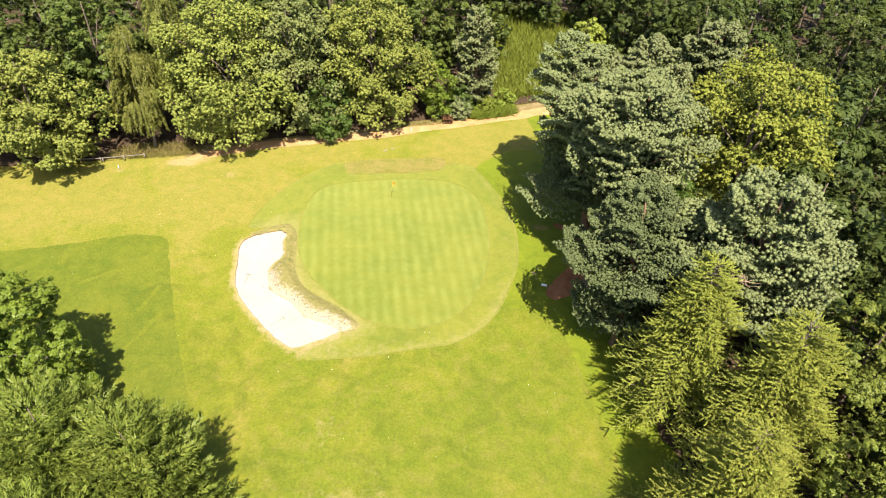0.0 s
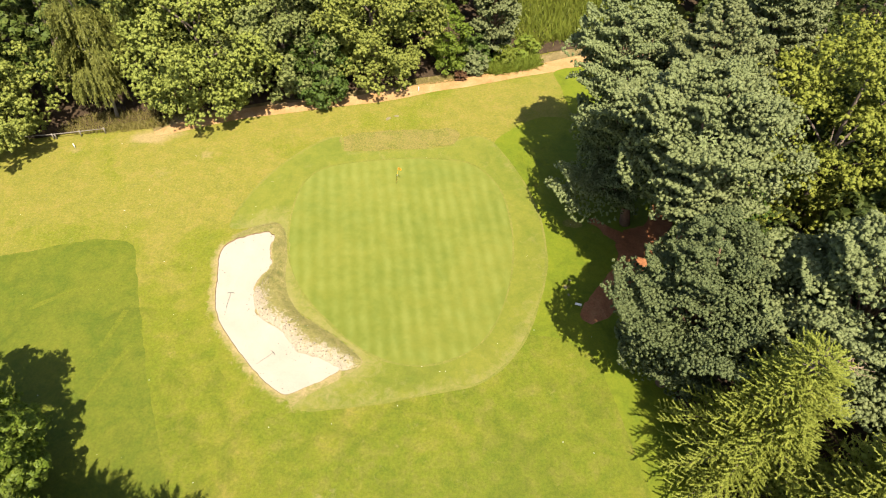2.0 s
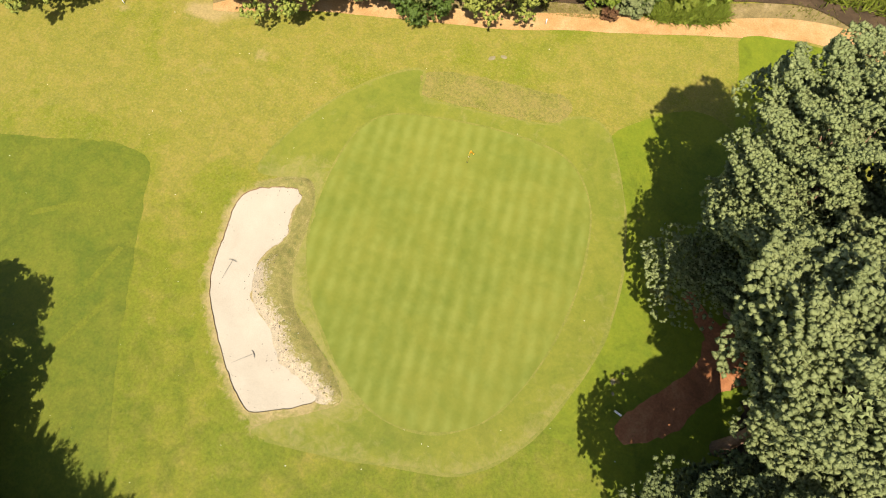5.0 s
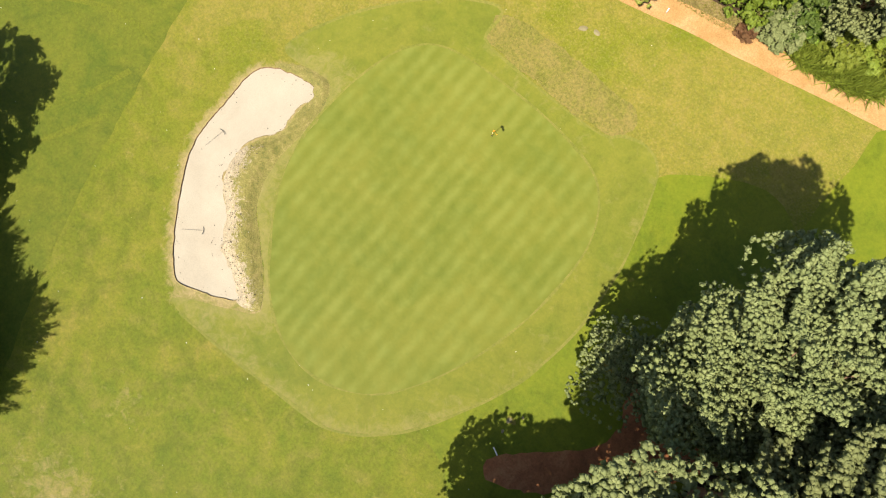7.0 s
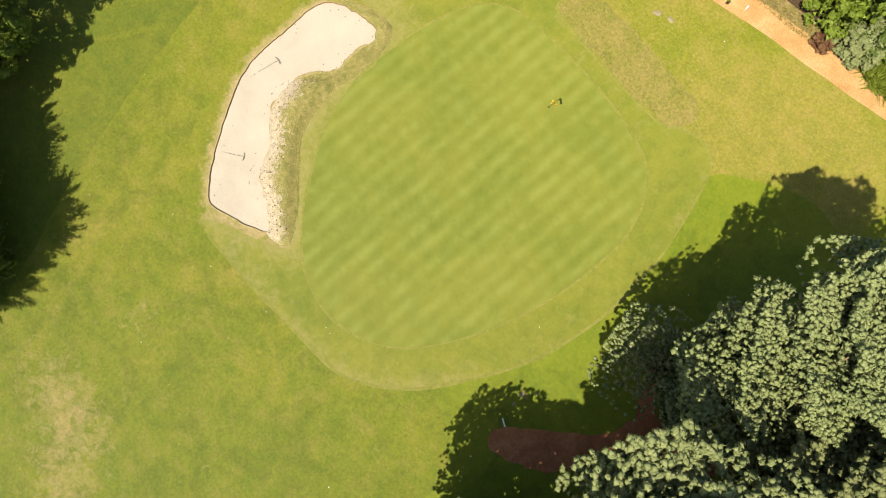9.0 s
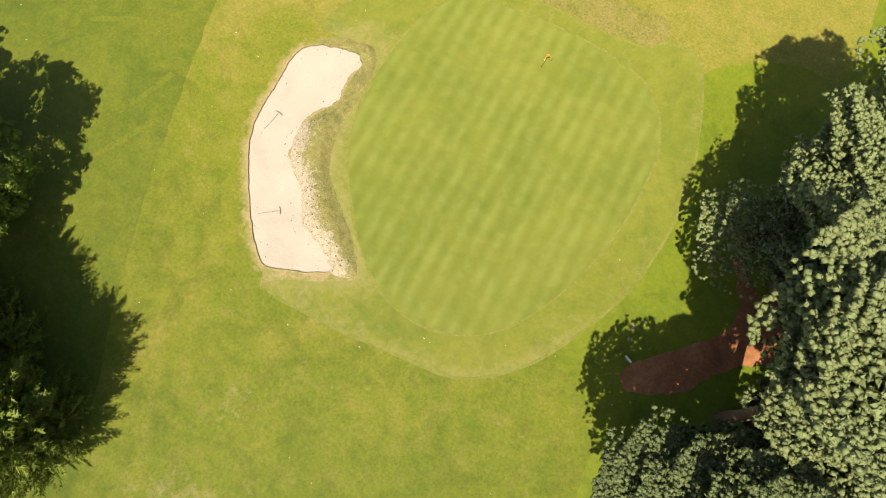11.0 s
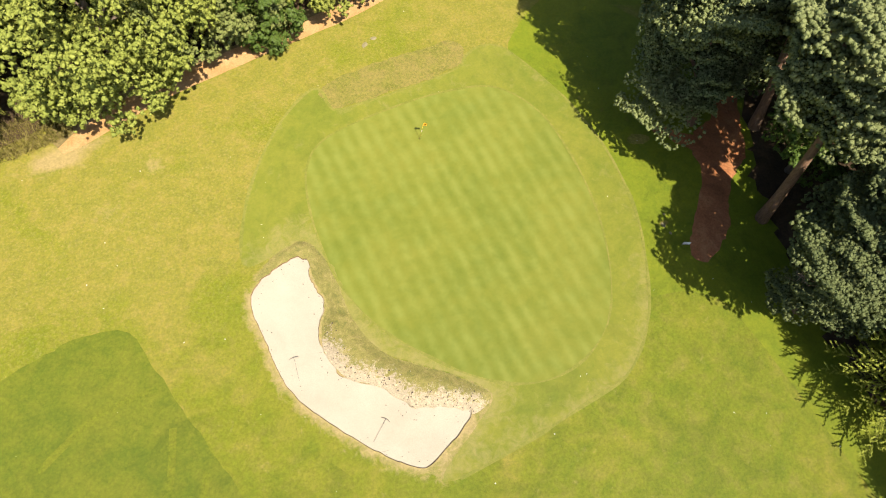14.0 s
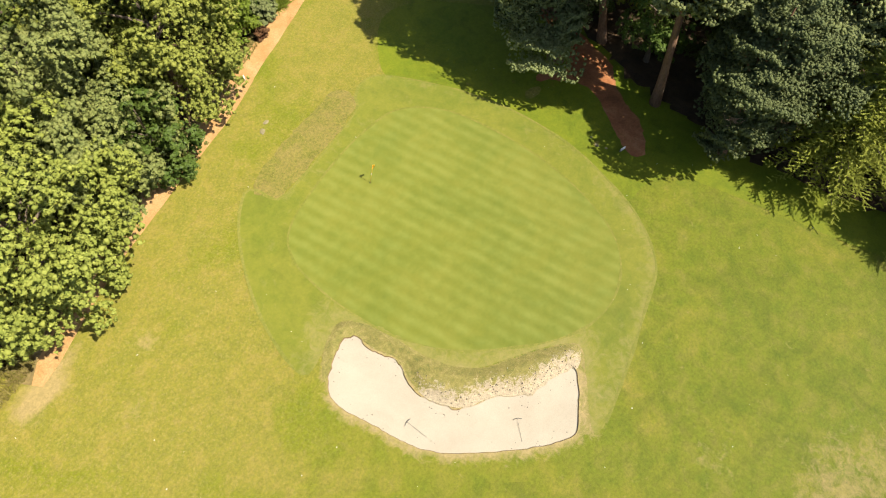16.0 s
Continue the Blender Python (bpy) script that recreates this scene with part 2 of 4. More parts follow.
# ash leaves coloured darker, standing in for the shady gaps behind the front trees
SHADED_ASH_LEAF = leaf_material("shaded_ash_leaf", (0.048, 0.068, 0.013), (0.085, 0.108, 0.020), (0.145, 0.160, 0.032))
OAK_LEAF = leaf_material("oak_leaf", (0.036, 0.052, 0.012), (0.062, 0.080, 0.017), (0.105, 0.115, 0.026))
DEEP_LEAF = leaf_material("deep_green_leaf", (0.048, 0.078, 0.014), (0.080, 0.118, 0.021), (0.125, 0.162, 0.034))
FRESH_LEAF = leaf_material("fresh_green_leaf", (0.088, 0.140, 0.014), (0.148, 0.206, 0.023), (0.232, 0.286, 0.045))
GOLD_LEAF = leaf_material("golden_leaf", (0.128, 0.160, 0.020), (0.218, 0.242, 0.034), (0.320, 0.330, 0.056), 0.2, 0.6, 0.12, 0.35)
PINE_LEAF = leaf_material("pine_needle", (0.094, 0.110, 0.039), (0.148, 0.165, 0.060), (0.203, 0.215, 0.086), 0.03, 0.65, 0.16, 0.7)
# darker copy of the pine needles: shade on one pine put into its colour
SHADED_NEEDLE = leaf_material("shaded_pine_needle", (0.054, 0.071, 0.024), (0.096, 0.115, 0.041), (0.154, 0.174, 0.066), 0.03, 0.65, 0.16, 0.7)
LARCH_LEAF = leaf_material("larch_needle", (0.142, 0.164, 0.023), (0.225, 0.240, 0.036), (0.31, 0.312, 0.058), 0.3, 0.7)
CYPRESS_LEAF = leaf_material("cypress_spray", (0.078, 0.112, 0.016), (0.138, 0.172, 0.026), (0.225, 0.245, 0.044), 0.2)
BIRCH_LEAF = leaf_material("birch_leaf", (0.105, 0.116, 0.022), (0.168, 0.172, 0.035), (0.25, 0.245, 0.056), 0.3)
RUST_LEAF = leaf_material("rust_leaf", (0.070, 0.034, 0.018), (0.115, 0.055, 0.027), (0.17, 0.085, 0.040), 0.2, 0.7)
HERB_LEAF = leaf_material("tall_herb_leaf", (0.125, 0.165, 0.020), (0.19, 0.225, 0.03), (0.26, 0.28, 0.045), 0.35)
STRAW = leaf_material("dry_grass_blade", (0.135, 0.125, 0.022), (0.22, 0.185, 0.050), (0.33, 0.265, 0.11), 0.3, 0.7)
TUFT = leaf_material("green_grass_blade", (0.075, 0.092, 0.008), (0.12, 0.125, 0.013), (0.17, 0.155, 0.025), 0.2, 0.7)
RED_BARK = bark_material("scots_pine_bark", (0.11, 0.055, 0.03), (0.25, 0.145, 0.085))
BROWN_BARK = bark_material("brown_bark", (0.06, 0.045, 0.03), (0.18, 0.13, 0.09))
GREY_BARK = bark_material("grey_bark", (0.14, 0.12, 0.09), (0.28, 0.24, 0.19))
OLD_WOOD = plain_material("weathered_wood", (0.21, 0.18, 0.135), 0.8)
DEAD_WOOD = plain_material("dead_twig", (0.30, 0.20, 0.125), 0.8)
PALE_STONE = plain_material("pale_stone", (0.185, 0.155, 0.075), 0.8)
PALE_CLOD = plain_material("sandy_clod", (0.34, 0.27, 0.18), 0.9)
CRUMB_SOIL = plain_material("soil_crumb", (0.06, 0.043, 0.03), 0.9)
RAKE_PAINT = plain_material("rake_dark_plastic", (0.05, 0.05, 0.045), 0.6)
YELLOW = plain_material("flag_yellow", (0.60, 0.36, 0.02), 0.6)
ORANGE = plain_material("flag_orange", (0.58, 0.22, 0.015), 0.6)
WHITE = plain_material("white_paint", (0.62, 0.61, 0.58), 0.5)
BLACK = plain_material("black_cup", (0.012, 0.012, 0.012), 0.6)


# ---- the lie of the land ----
def level(v, reach=110.0):
    return reach * np.tanh(np.asarray(v, float) / reach)


def base_height(x, y):
    """The gentle fall of the ground, with long low swells."""
    x, y = np.asarray(x, float), np.asarray(y, float)
    z = -3.12 - 0.0395 * level(x) + 0.0632 * level(y)
    return z + 0.07 * np.sin(x * 0.23 + 0.8) * np.cos(y * 0.19 - 0.4) + 0.04 * np.sin(x * 0.5 + y * 0.37)


def smooth(a, b, v):
    t = np.clip((np.asarray(v, float) - a) / (b - a), 0, 1)
    return t * t * (3 - 2 * t)


def spline(points, closed=True, step=0.35, rough=0.0, seed=0):
    """A smooth line through the given corners (Catmull-Rom), with a slightly uneven edge."""
    p = np.array(points, float)
    n = len(p)
    out = []
    for i in range(n if closed else n - 1):
        a, b, c, d = (p[(i + k) % n] if closed else p[min(max(i + k, 0), n - 1)] for k in (-1, 0, 1, 2))
        k = max(2, int(np.linalg.norm(c - b) / step))
        for t in np.arange(k) / k:
            out.append(0.5 * (2 * b + (c - a) * t + (2 * a - 5 * b + 4 * c - d) * t * t + (3 * b - a - 3 * c + d) * t ** 3))
    if not closed:
        out.append(p[-1])
    out = np.array(out)
    if rough:
        for q in out:
            v = noise.noise_vector(Vector((q[0] * 0.9, q[1] * 0.9, seed * 7.3))) + 0.6 * noise.noise_vector(Vector((q[0] * 2.7, q[1] * 2.7, seed * 3.1)))
            q += rough * np.array((v.x, v.y))
    return out


def inside(poly, x, y):
    x, y = np.asarray(x, float), np.asarray(y, float)
    hit = np.zeros(x.shape, bool)
    for (ax, ay), (bx, by) in zip(poly, np.roll(poly, -1, 0)):
        if ay != by:
            hit ^= ((ay > y) != (by > y)) & (x < (bx - ax) * (y - ay) / (by - ay) + ax)
    return hit


def distance(poly, x, y, closed=True):
    """Distance to a line; for a closed one positive inside and negative outside."""
    x, y = np.asarray(x, float), np.asarray(y, float)
    best = np.full(x.shape, 1e9)
    ends = np.roll(poly, -1, 0) if closed else poly[1:]
    for (ax, ay), (bx, by) in zip(poly, ends):
        dx, dy = bx - ax, by - ay
        t = np.clip(((x - ax) * dx + (y - ay) * dy) / (dx * dx + dy * dy + 1e-12), 0, 1)
        best = np.minimum(best, np.hypot(x - ax - t * dx, y - ay - t * dy))
    return np.where(inside(poly, x, y), best, -best) if closed else best


GREEN_EDGE = spline([(-12.4, 62.7), (-14.6, 60.5), (-15.3, 57.0), (-15.2, 53.0), (-14.5, 49.8), (-12.9, 46.6), (-10.6, 44.0), (-8.3, 41.9), (-5.6, 40.4), (-2.8, 40.0),
                     (0.0, 40.8), (2.4, 42.8), (4.1, 46.3), (5.1, 50.6), (5.3, 55.5), (4.4, 60.4), (1.8, 63.6), (-2.0, 64.3), (-7.0, 63.9)], step=0.5)
APRON_EDGE = spline([(-20.7, 54.0), (-19.7, 58.2), (-17.6, 62.2), (-15.0, 65.6), (-12.6, 67.4), (-11.8, 66.9), (-11.6, 65.4), (-10.6, 64.9), (-5.5, 65.4), (-0.6, 66.3),
                     (0.5, 67.3), (2.2, 68.0), (3.9, 67.4), (5.3, 65.0), (7.1, 60.8), (8.2, 55.6), (8.1, 50.4), (6.95, 46.1), (5.0, 41.8), (2.0, 38.8), (-1.6, 37.8),
                     (-6.3, 36.8), (-11.4, 36.1), (-12.0, 36.7), (-9.0, 38.8), (-7.4, 40.3), (-9.2, 42.2), (-11.2, 43.6), (-13.5, 45.3), (-14.7, 48.0), (-15.0, 50.8), (-15.6, 53.4), (-16.6, 54.5), (-18.6, 54.0)], step=0.4)
SAND_EDGE = spline([(-20.6, 51.8), (-19.2, 52.8), (-17.4, 53.5), (-16.5, 53.0), (-16.6, 51.4), (-16.1, 49.7), (-16.8, 48.2), (-17.1, 46.5), (-16.2, 44.3), (-14.3, 43.1),
                    (-13.2, 42.0), (-12.5, 41.0), (-10.8, 40.6), (-9.1, 39.7), (-10.0, 38.8), (-11.4, 38.0), (-12.9, 37.4), (-14.8, 38.5), (-16.9, 40.7), (-18.9, 43.1),
                    (-20.0, 45.4), (-20.4, 48.0), (-20.8, 50.4)], step=0.25, rough=0.10, seed=2)
BANK_EDGE = spline([(-20.2, 52.6), (-18.6, 54.0), (-16.6, 54.8), (-15.5, 53.6), (-14.9, 50.8), (-14.6, 48.0), (-13.4, 45.2), (-11.2, 43.5), (-9.2, 42.1), (-7.5, 40.3),
                    (-8.9, 39.5), (-10.2, 40.2), (-12.6, 41.0), (-14.2, 43.0), (-16.1, 44.3), (-17.0, 46.5), (-16.6, 48.2), (-16.0, 49.7), (-16.4, 51.4), (-16.5, 52.8), (-17.6, 53.3), (-19.2, 52.6)], step=0.3, rough=0.06, seed=3)


foot = distance(BANK_EDGE, SAND_EDGE[:, 0], SAND_EDGE[:, 1]) > -0.15
for q in SAND_EDGE[foot]:
    v = noise.noise_vector(Vector((q[0] * 2.3, q[1] * 2.3, 5.5)))
    w2 = noise.noise_vector(Vector((q[0] * 5.5, q[1] * 5.5, 2.5)))
    near_q = np.hypot(*(SAND_EDGE - q).T).argmin()
    SAND_EDGE[near_q] += 0.20 * np.array((v.x, v.y)) + 0.10 * np.array((w2.x, w2.y))


def height(x, y):
    """The ground's height: the land with the raised bank between bunker and green."""
    x, y = np.asarray(x, float), np.asarray(y, float)
    z = base_height(x, y)
    return z + 0.34 * smooth(0.0, 0.9, distance(BANK_EDGE, x, y)) * smooth(0.0, 0.9, -distance(SAND_EDGE, x, y))


def sand_height(x, y):
    """The bunker's hollow, a hand's breadth below its lip, with raked ripples."""
    s = distance(SAND_EDGE, x, y)
    return base_height(x, y) - 0.08 - 0.15 * smooth(0.0, 1.9, s) + 0.012 * np.sin(np.asarray(x) * 3.1 + np.asarray(y) * 1.3)


def put(name, verts, faces, mat=None, parent=None, label="", smooth_faces=True):
    me = bpy.data.meshes.new(name)
    me.from_pydata([tuple(v) for v in verts], [], [tuple(f) for f in faces])
    if smooth_faces:
        me.shade_smooth()
    if mat:
        me.materials.append(mat)
    ob = new(name, me)
    ob.parent = parent
    if label:
        ob["label"] = label
    return ob


def part(name, bm, mat, parent, label=""):
    me = bpy.data.meshes.new(name)
    bm.to_mesh(me)
    bm.free()
    me.materials.append(mat)
    ob = new(name, me)
    ob.parent = parent
    if label:
        ob["label"] = label
    return ob


def sheet(name, edge, lift, mat, label, category, grid=0.8, fall=None, holes=()):
    """A patch of ground inside a closed line, laid over the land; holes: closed lines that are left open."""
    from mathutils.geometry import delaunay_2d_cdt
    (x0, y0), (x1, y1) = edge.min(0), edge.max(0)
    gx, gy = np.meshgrid(np.arange(x0, x1, grid), np.arange(y0, y1, grid))
    gx, gy = gx.ravel() + np.tile((0, 0.37 * grid), gx.size)[:gx.size], gy.ravel()
    keep = distance(edge, gx, gy) > 0.3 * grid
    pts = [Vector(p) for p in edge] + [Vector(p) for p in zip(gx[keep], gy[keep])]
    lines, n = [], 0
    for ring in (edge, *holes):
        lines += [(n + i, n + (i + 1) % len(ring)) for i in range(len(ring))]
        if ring is not edge:
            pts[n:n] = [Vector(p) for p in ring]
        n += len(ring)
    co, _, faces, *_ = delaunay_2d_cdt(pts, lines, [], 0 if holes else 1, 1e-5)
    co = np.array([tuple(c) for c in co])
    if holes:
        mids = np.array([co[list(f)].mean(0) for f in faces])
        keep = distance(edge, mids[:, 0], mids[:, 1]) > 0
        for ring in holes:
            keep &= distance(ring, mids[:, 0], mids[:, 1]) < 0
        faces = [f for f, k in zip(faces, keep) if k]
    z = (fall or height)(co[:, 0], co[:, 1]) + lift
    return tagged(put(name, np.c_[co, z], faces, mat), label, category, kind="structure")


def add_wear(ob, reach, bank_gap, tip_reach=None):
    """Sets the mesh's wear value: 1 at the bunker's rim, falling to 0 at the given reach, which may be longer round the bunker's tip."""
    co = np.array([v.co[:] for v in ob.data.vertices])
    gap = np.minimum(abs(distance(SAND_EDGE, co[:, 0], co[:, 1])), abs(distance(BANK_EDGE, co[:, 0], co[:, 1])) + bank_gap)
    reach = np.where((co[:, 0] > -12.5) & (co[:, 1] < 41.0), tip_reach or reach, reach)
    ob.data.attributes.new("wear", "FLOAT", "POINT").data.foreach_set("value", np.clip(1.0 - gap / reach, 0, 1).astype(np.float32))


# the ground: a fine sheet round the green, coarser to the horizon, open under the bunker
xs = np.r_[-1500, -700, -350, -200, np.arange(-130, -56, 8.0), np.arange(-56, 40.1, 0.6), np.arange(46, 130, 8.0), 200, 350, 700, 1500]
ys = np.r_[-1500, -700, -350, -200, np.arange(-130, 14, 8.0), np.arange(14, 92.1, 0.6), np.arange(98, 200, 8.0), 350, 700, 1500]
gx, gy = np.meshgrid(xs, ys)
near = (abs(gx + 14) < 14) & (abs(gy - 46) < 14)
gz = base_height(gx, gy)
margin = np.full(gx.shape, -9.0)
margin[near] = np.maximum(distance(SAND_EDGE, gx[near], gy[near]), distance(BANK_EDGE, gx[near], gy[near]))
gz -= 0.5 * (margin > -0.9)
w = len(xs)
cx, cy = (gx[:-1, :-1] + gx[1:, 1:]) / 2, (gy[:-1, :-1] + gy[1:, 1:]) / 2
hole = np.maximum(distance(SAND_EDGE, cx, cy), distance(BANK_EDGE, cx, cy)) > -0.2
quads = [(j * w + i, j * w + i + 1, (j + 1) * w + i + 1, (j + 1) * w + i) for j in range(len(ys) - 1) for i in range(w - 1) if not hole[j, i]]
ground = put("ground", np.c_[gx.ravel(), gy.ravel(), gz.ravel()], quads, ROUGH_TURF)
trodden = sum(k * np.exp(-((gx - x) / rx) ** 2 - ((gy - y) / ry) ** 2) for x, y, rx, ry, k in ((-31.8, 66.0, 1.8, 0.8, 1.5), (-30.0, 67.0, 1.5, 0.7, 1.2), (-25.2, 63.7, 0.6, 0.9, 0.7), (-38.6, 63.8, 1.0, 0.6, 0.5), (-28.6, 60.6, 1.2, 1.0, 0.4), (-8.5, 29.5, 1.4, 1.4, 0.3), (-6.2, 22.0, 4.6, 2.6, 0.55), (-1.5, 19.0, 3.0, 2.0, 0.4)))
ground.data.attributes.new("wear", "FLOAT", "POINT").data.foreach_set("value", trodden.ravel().astype(np.float32))
tagged(ground, "sunlit rough grass, yellow-green and dry in patches", "grass", kind="structure")

sheet("long_grass", spline([(-60, 45.5), (-44, 48.6), (-36.7, 50.4), (-32.7, 51.7), (-30.2, 52.0), (-28.6, 51.4), (-27.9, 50.0), (-26.6, 46.5), (-25.2, 43.0), (-22.9, 37.5), (-20.8, 33.0), (-18.6, 28.6), (-15.6, 23.5), (-12, 16), (-12, 8), (-60, 8)], step=0.6, rough=0.16, seed=5),
      0.012, LONG_TURF, "darker green longer mown grass with a sharp cut edge", "grass", 1.5)
sheet("tee_grass", spline([(12.6, 81.4), (12.9, 78.0), (13.4, 73.0), (15.0, 70.0), (19.5, 69.0), (24.5, 72.0), (26.6, 76.0), (25.6, 80.4), (22.5, 82.6), (17.5, 82.6)], step=0.8, rough=0.05, seed=6),
      0.016, TEE_TURF, "short bright green mown grass beside the path", "grass", 1.5)
sheet("side_grass", spline([(5.4, 43.4), (8.2, 42.9), (10.8, 41.2), (12.2, 36.0), (13.6, 28.0), (15.4, 18.0), (16, 8.0), (22, 8), (22, 30), (21, 45), (22, 58), (18, 66), (14, 71), (10, 72), (5.4, 68.6), (4.4, 66.0), (6.6, 60.0), (7.6, 55.0), (7.7, 50.0), (6.8, 46.0)], step=0.8, rough=0.06, seed=16),
      0.008, TEE_TURF, "brighter green longer grass between the apron and the trees", "grass", 1.5)
for pts in ([(-29.2, 37.6), (-27.6, 41.2), (-26.9, 44.5)], [(-27.6, 35.6), (-26.2, 39.0), (-25.4, 41.4)], [(-34.6, 44.4), (-31.0, 46.6), (-27.4, 47.2)]):
    line = spline(pts, False, 0.5)
    off = np.c_[np.gradient(line, axis=0)[:, 1], -np.gradient(line, axis=0)[:, 0]]
    off *= 0.22 / np.linalg.norm(off, axis=1)[:, None]
    sheet("wheel_track", np.r_[line + off, (line - off)[::-1]], 0.022, TRACK_TURF, "faint pale mower track across the longer grass", "grass", 0.6)
green_apron = sheet("green_apron", APRON_EDGE, 0.020, APRON_TURF, "close-mown apron round the putting green with a pale edge", "grass", 0.7)
add_wear(green_apron, 2.6, 0.3)
apron_co = np.array([v.co[:] for v in green_apron.data.vertices])
apron_wear = np.zeros(len(apron_co), np.float32)
green_apron.data.attributes["wear"].data.foreach_get("value", apron_wear)
outer = distance(APRON_EDGE, apron_co[:, 0], apron_co[:, 1])
band = 0.62 * np.clip(1 - outer / 1.5, 0, 1) * np.clip(0.25 + 0.75 * smooth(52.0, 44.0, apron_co[:, 1]), 0, 1) * smooth(-14.0, -9.0, apron_co[:, 0])
green_apron.data.attributes["wear"].data.foreach_set("value", np.maximum(apron_wear, band).astype(np.float32))
sheet("putting_green", GREEN_EDGE, 0.030, GREEN_TURF, "smooth putting green mown in light and dark stripes", "putting green", 0.9)
sheet("rough_strip", spline([(-12.0, 67.2), (-8.3, 68.4), (-4, 69.0), (0.1, 69.2), (0.5, 67.5), (-0.6, 66.5), (-5.5, 65.6), (-10.6, 65.1), (-11.5, 65.5)], step=0.3, rough=0.3, seed=8), 0.030, DRY_TURF, "strip of dry brownish long grass behind the green", "grass", 0.8)
MARGIN_EDGE = spline([(-22.4, 52.4), (-20.0, 55.2), (-16.6, 56.2), (-14.4, 54.4), (-13.8, 50.8), (-12.8, 48.3), (-11.9, 46.5), (-10.0, 45.0), (-7.9, 43.4), (-5.6, 40.3), (-7.6, 37.2), (-10.6, 36.0), (-13.4, 35.6), (-16.2, 37.2), (-18.4, 39.6), (-20.6, 42.4), (-21.9, 45.0), (-22.2, 48.0)], step=0.4)
surround = sheet("bunker_surround", MARGIN_EDGE, 0.010, RIM_TURF, "rough grass round the bunker, worn to straw along its rim", "grass", 0.35, holes=(SAND_EDGE, BANK_EDGE))
add_wear(surround, 0.95, 0.45, 2.4)
sheet("bunker_sand", SAND_EDGE, 0.0, SAND, "pale raked sand in a kidney-shaped bunker", "sand bunker", 0.35, sand_height)
bank = sheet("bunker_bank", BANK_EDGE, 0.026, BANK_TURF, "rough grassy bank crumbling into the bunker", "bank", 0.3, holes=(SAND_EDGE,))
bank_co = np.array([v.co[:] for v in bank.data.vertices])
gap = -distance(SAND_EDGE, bank_co[:, 0], bank_co[:, 1])
wear = bank.data.attributes.new("wear", "FLOAT", "POINT")
wear.data.foreach_set("value", np.clip(1 - gap / 2.1, 0, 1).astype(np.float32) * smooth(48.5, 46.0, bank_co[:, 1]).astype(np.float32) + 0.25 * (1 - smooth(0, 0.5, gap)).astype(np.float32))
rim = np.array([(*q, float(height(q[0], q[1]))) for q in SAND_EDGE])
inward = np.roll(SAND_EDGE, -1, 0) - np.roll(SAND_EDGE, 1, 0)
inward = np.c_[inward[:, 1], -inward[:, 0]] / np.linalg.norm(inward, axis=1)[:, None]
inward *= np.where(distance(SAND_EDGE, *(SAND_EDGE + 0.05 * inward).T) > 0, 1, -1)[:, None]
n = len(rim)
under = base_height(SAND_EDGE[:, 0], SAND_EDGE[:, 1])
lip = np.r_[rim + (0, 0, 0.02), np.c_[SAND_EDGE + 0.03 * inward, rim[:, 2] - 0.01], np.c_[SAND_EDGE + 0.01 * inward, under - 0.30]]
bare = (distance(BANK_EDGE, SAND_EDGE[:, 0], SAND_EDGE[:, 1]) < -0.12) | (SAND_EDGE[:, 1] > 51.0)
for nm, use, mt, lb in (("bunker_lip", bare, LIP_SOIL, "dark soil lip cut round the sand"), ("bunker_face", ~bare, BANK_TURF, "crumbling foot of the bank above the sand")):
    face = tagged(put(nm, lip, [(k * n + i, k * n + (i + 1) % n, (k + 1) * n + (i + 1) % n, (k + 1) * n + i) for k in (0, 1) for i in range(n) if use[i]], mt), lb, "bunker edge", kind="structure")
    face.data.attributes.new("wear", "FLOAT", "POINT").data.foreach_set("value", np.full(3 * n, 0.8, np.float32))


def edge_strip(name, edge, width, lift, mat, label, closed=True):
    """A thin pale band of scalped turf along a mown edge."""
    d = np.roll(edge, -1, 0) - np.roll(edge, 1, 0) if closed else np.gradient(edge, axis=0)
    d = np.c_[d[:, 1], -d[:, 0]] / (np.linalg.norm(d, axis=1)[:, None] + 1e-9)
    w = width * np.array([0.75 + 0.8 * noise.noise(Vector((q[0] * 0.4, q[1] * 0.4, 2))) for q in edge])[:, None]
    co = np.r_[edge + d * w * 0.5, edge - d * w * 0.5]
    k = len(edge)
    return tagged(put(name, np.c_[co, height(co[:, 0], co[:, 1]) + lift], [(i, (i + 1) % k, k + (i + 1) % k, k + i) for i in range(k if closed else k - 1)], mat), label, "grass", kind="structure")


start = np.argmin(np.hypot(*(APRON_EDGE - (-11.6, 36.3)).T))
edge_strip("apron_edge", APRON_EDGE[:start], 0.26, 0.034, EDGE_TURF, "pale scalped line along the apron's mown edge", False)
edge_strip("green_edge", GREEN_EDGE, 0.22, 0.038, EDGE_TURF, "pale line round the putting green")
path = np.array([(-31.4, 66.8), (-29.0, 68.1), (-25.0, 69.9), (-19, 71.9), (-13, 73.5), (-7, 75.3), (-1, 77.6), (5, 79.8), (11, 82.0), (18, 84.3), (24, 84.4), (27.4, 81.0), (28.2, 77.0), (27.6, 72.5)])
mid = spline(path, False, 0.7)
tan = np.gradient(mid, axis=0)
side = np.c_[-tan[:, 1], tan[:, 0]] / np.linalg.norm(tan, axis=1)[:, None]
half = np.interp(mid[:, 0], (-32, -30, -25, -12, 0, 12, 22, 31), (0.1, 0.6, 0.82, 0.75, 0.85, 0.95, 1.2, 1.2))[:, None]
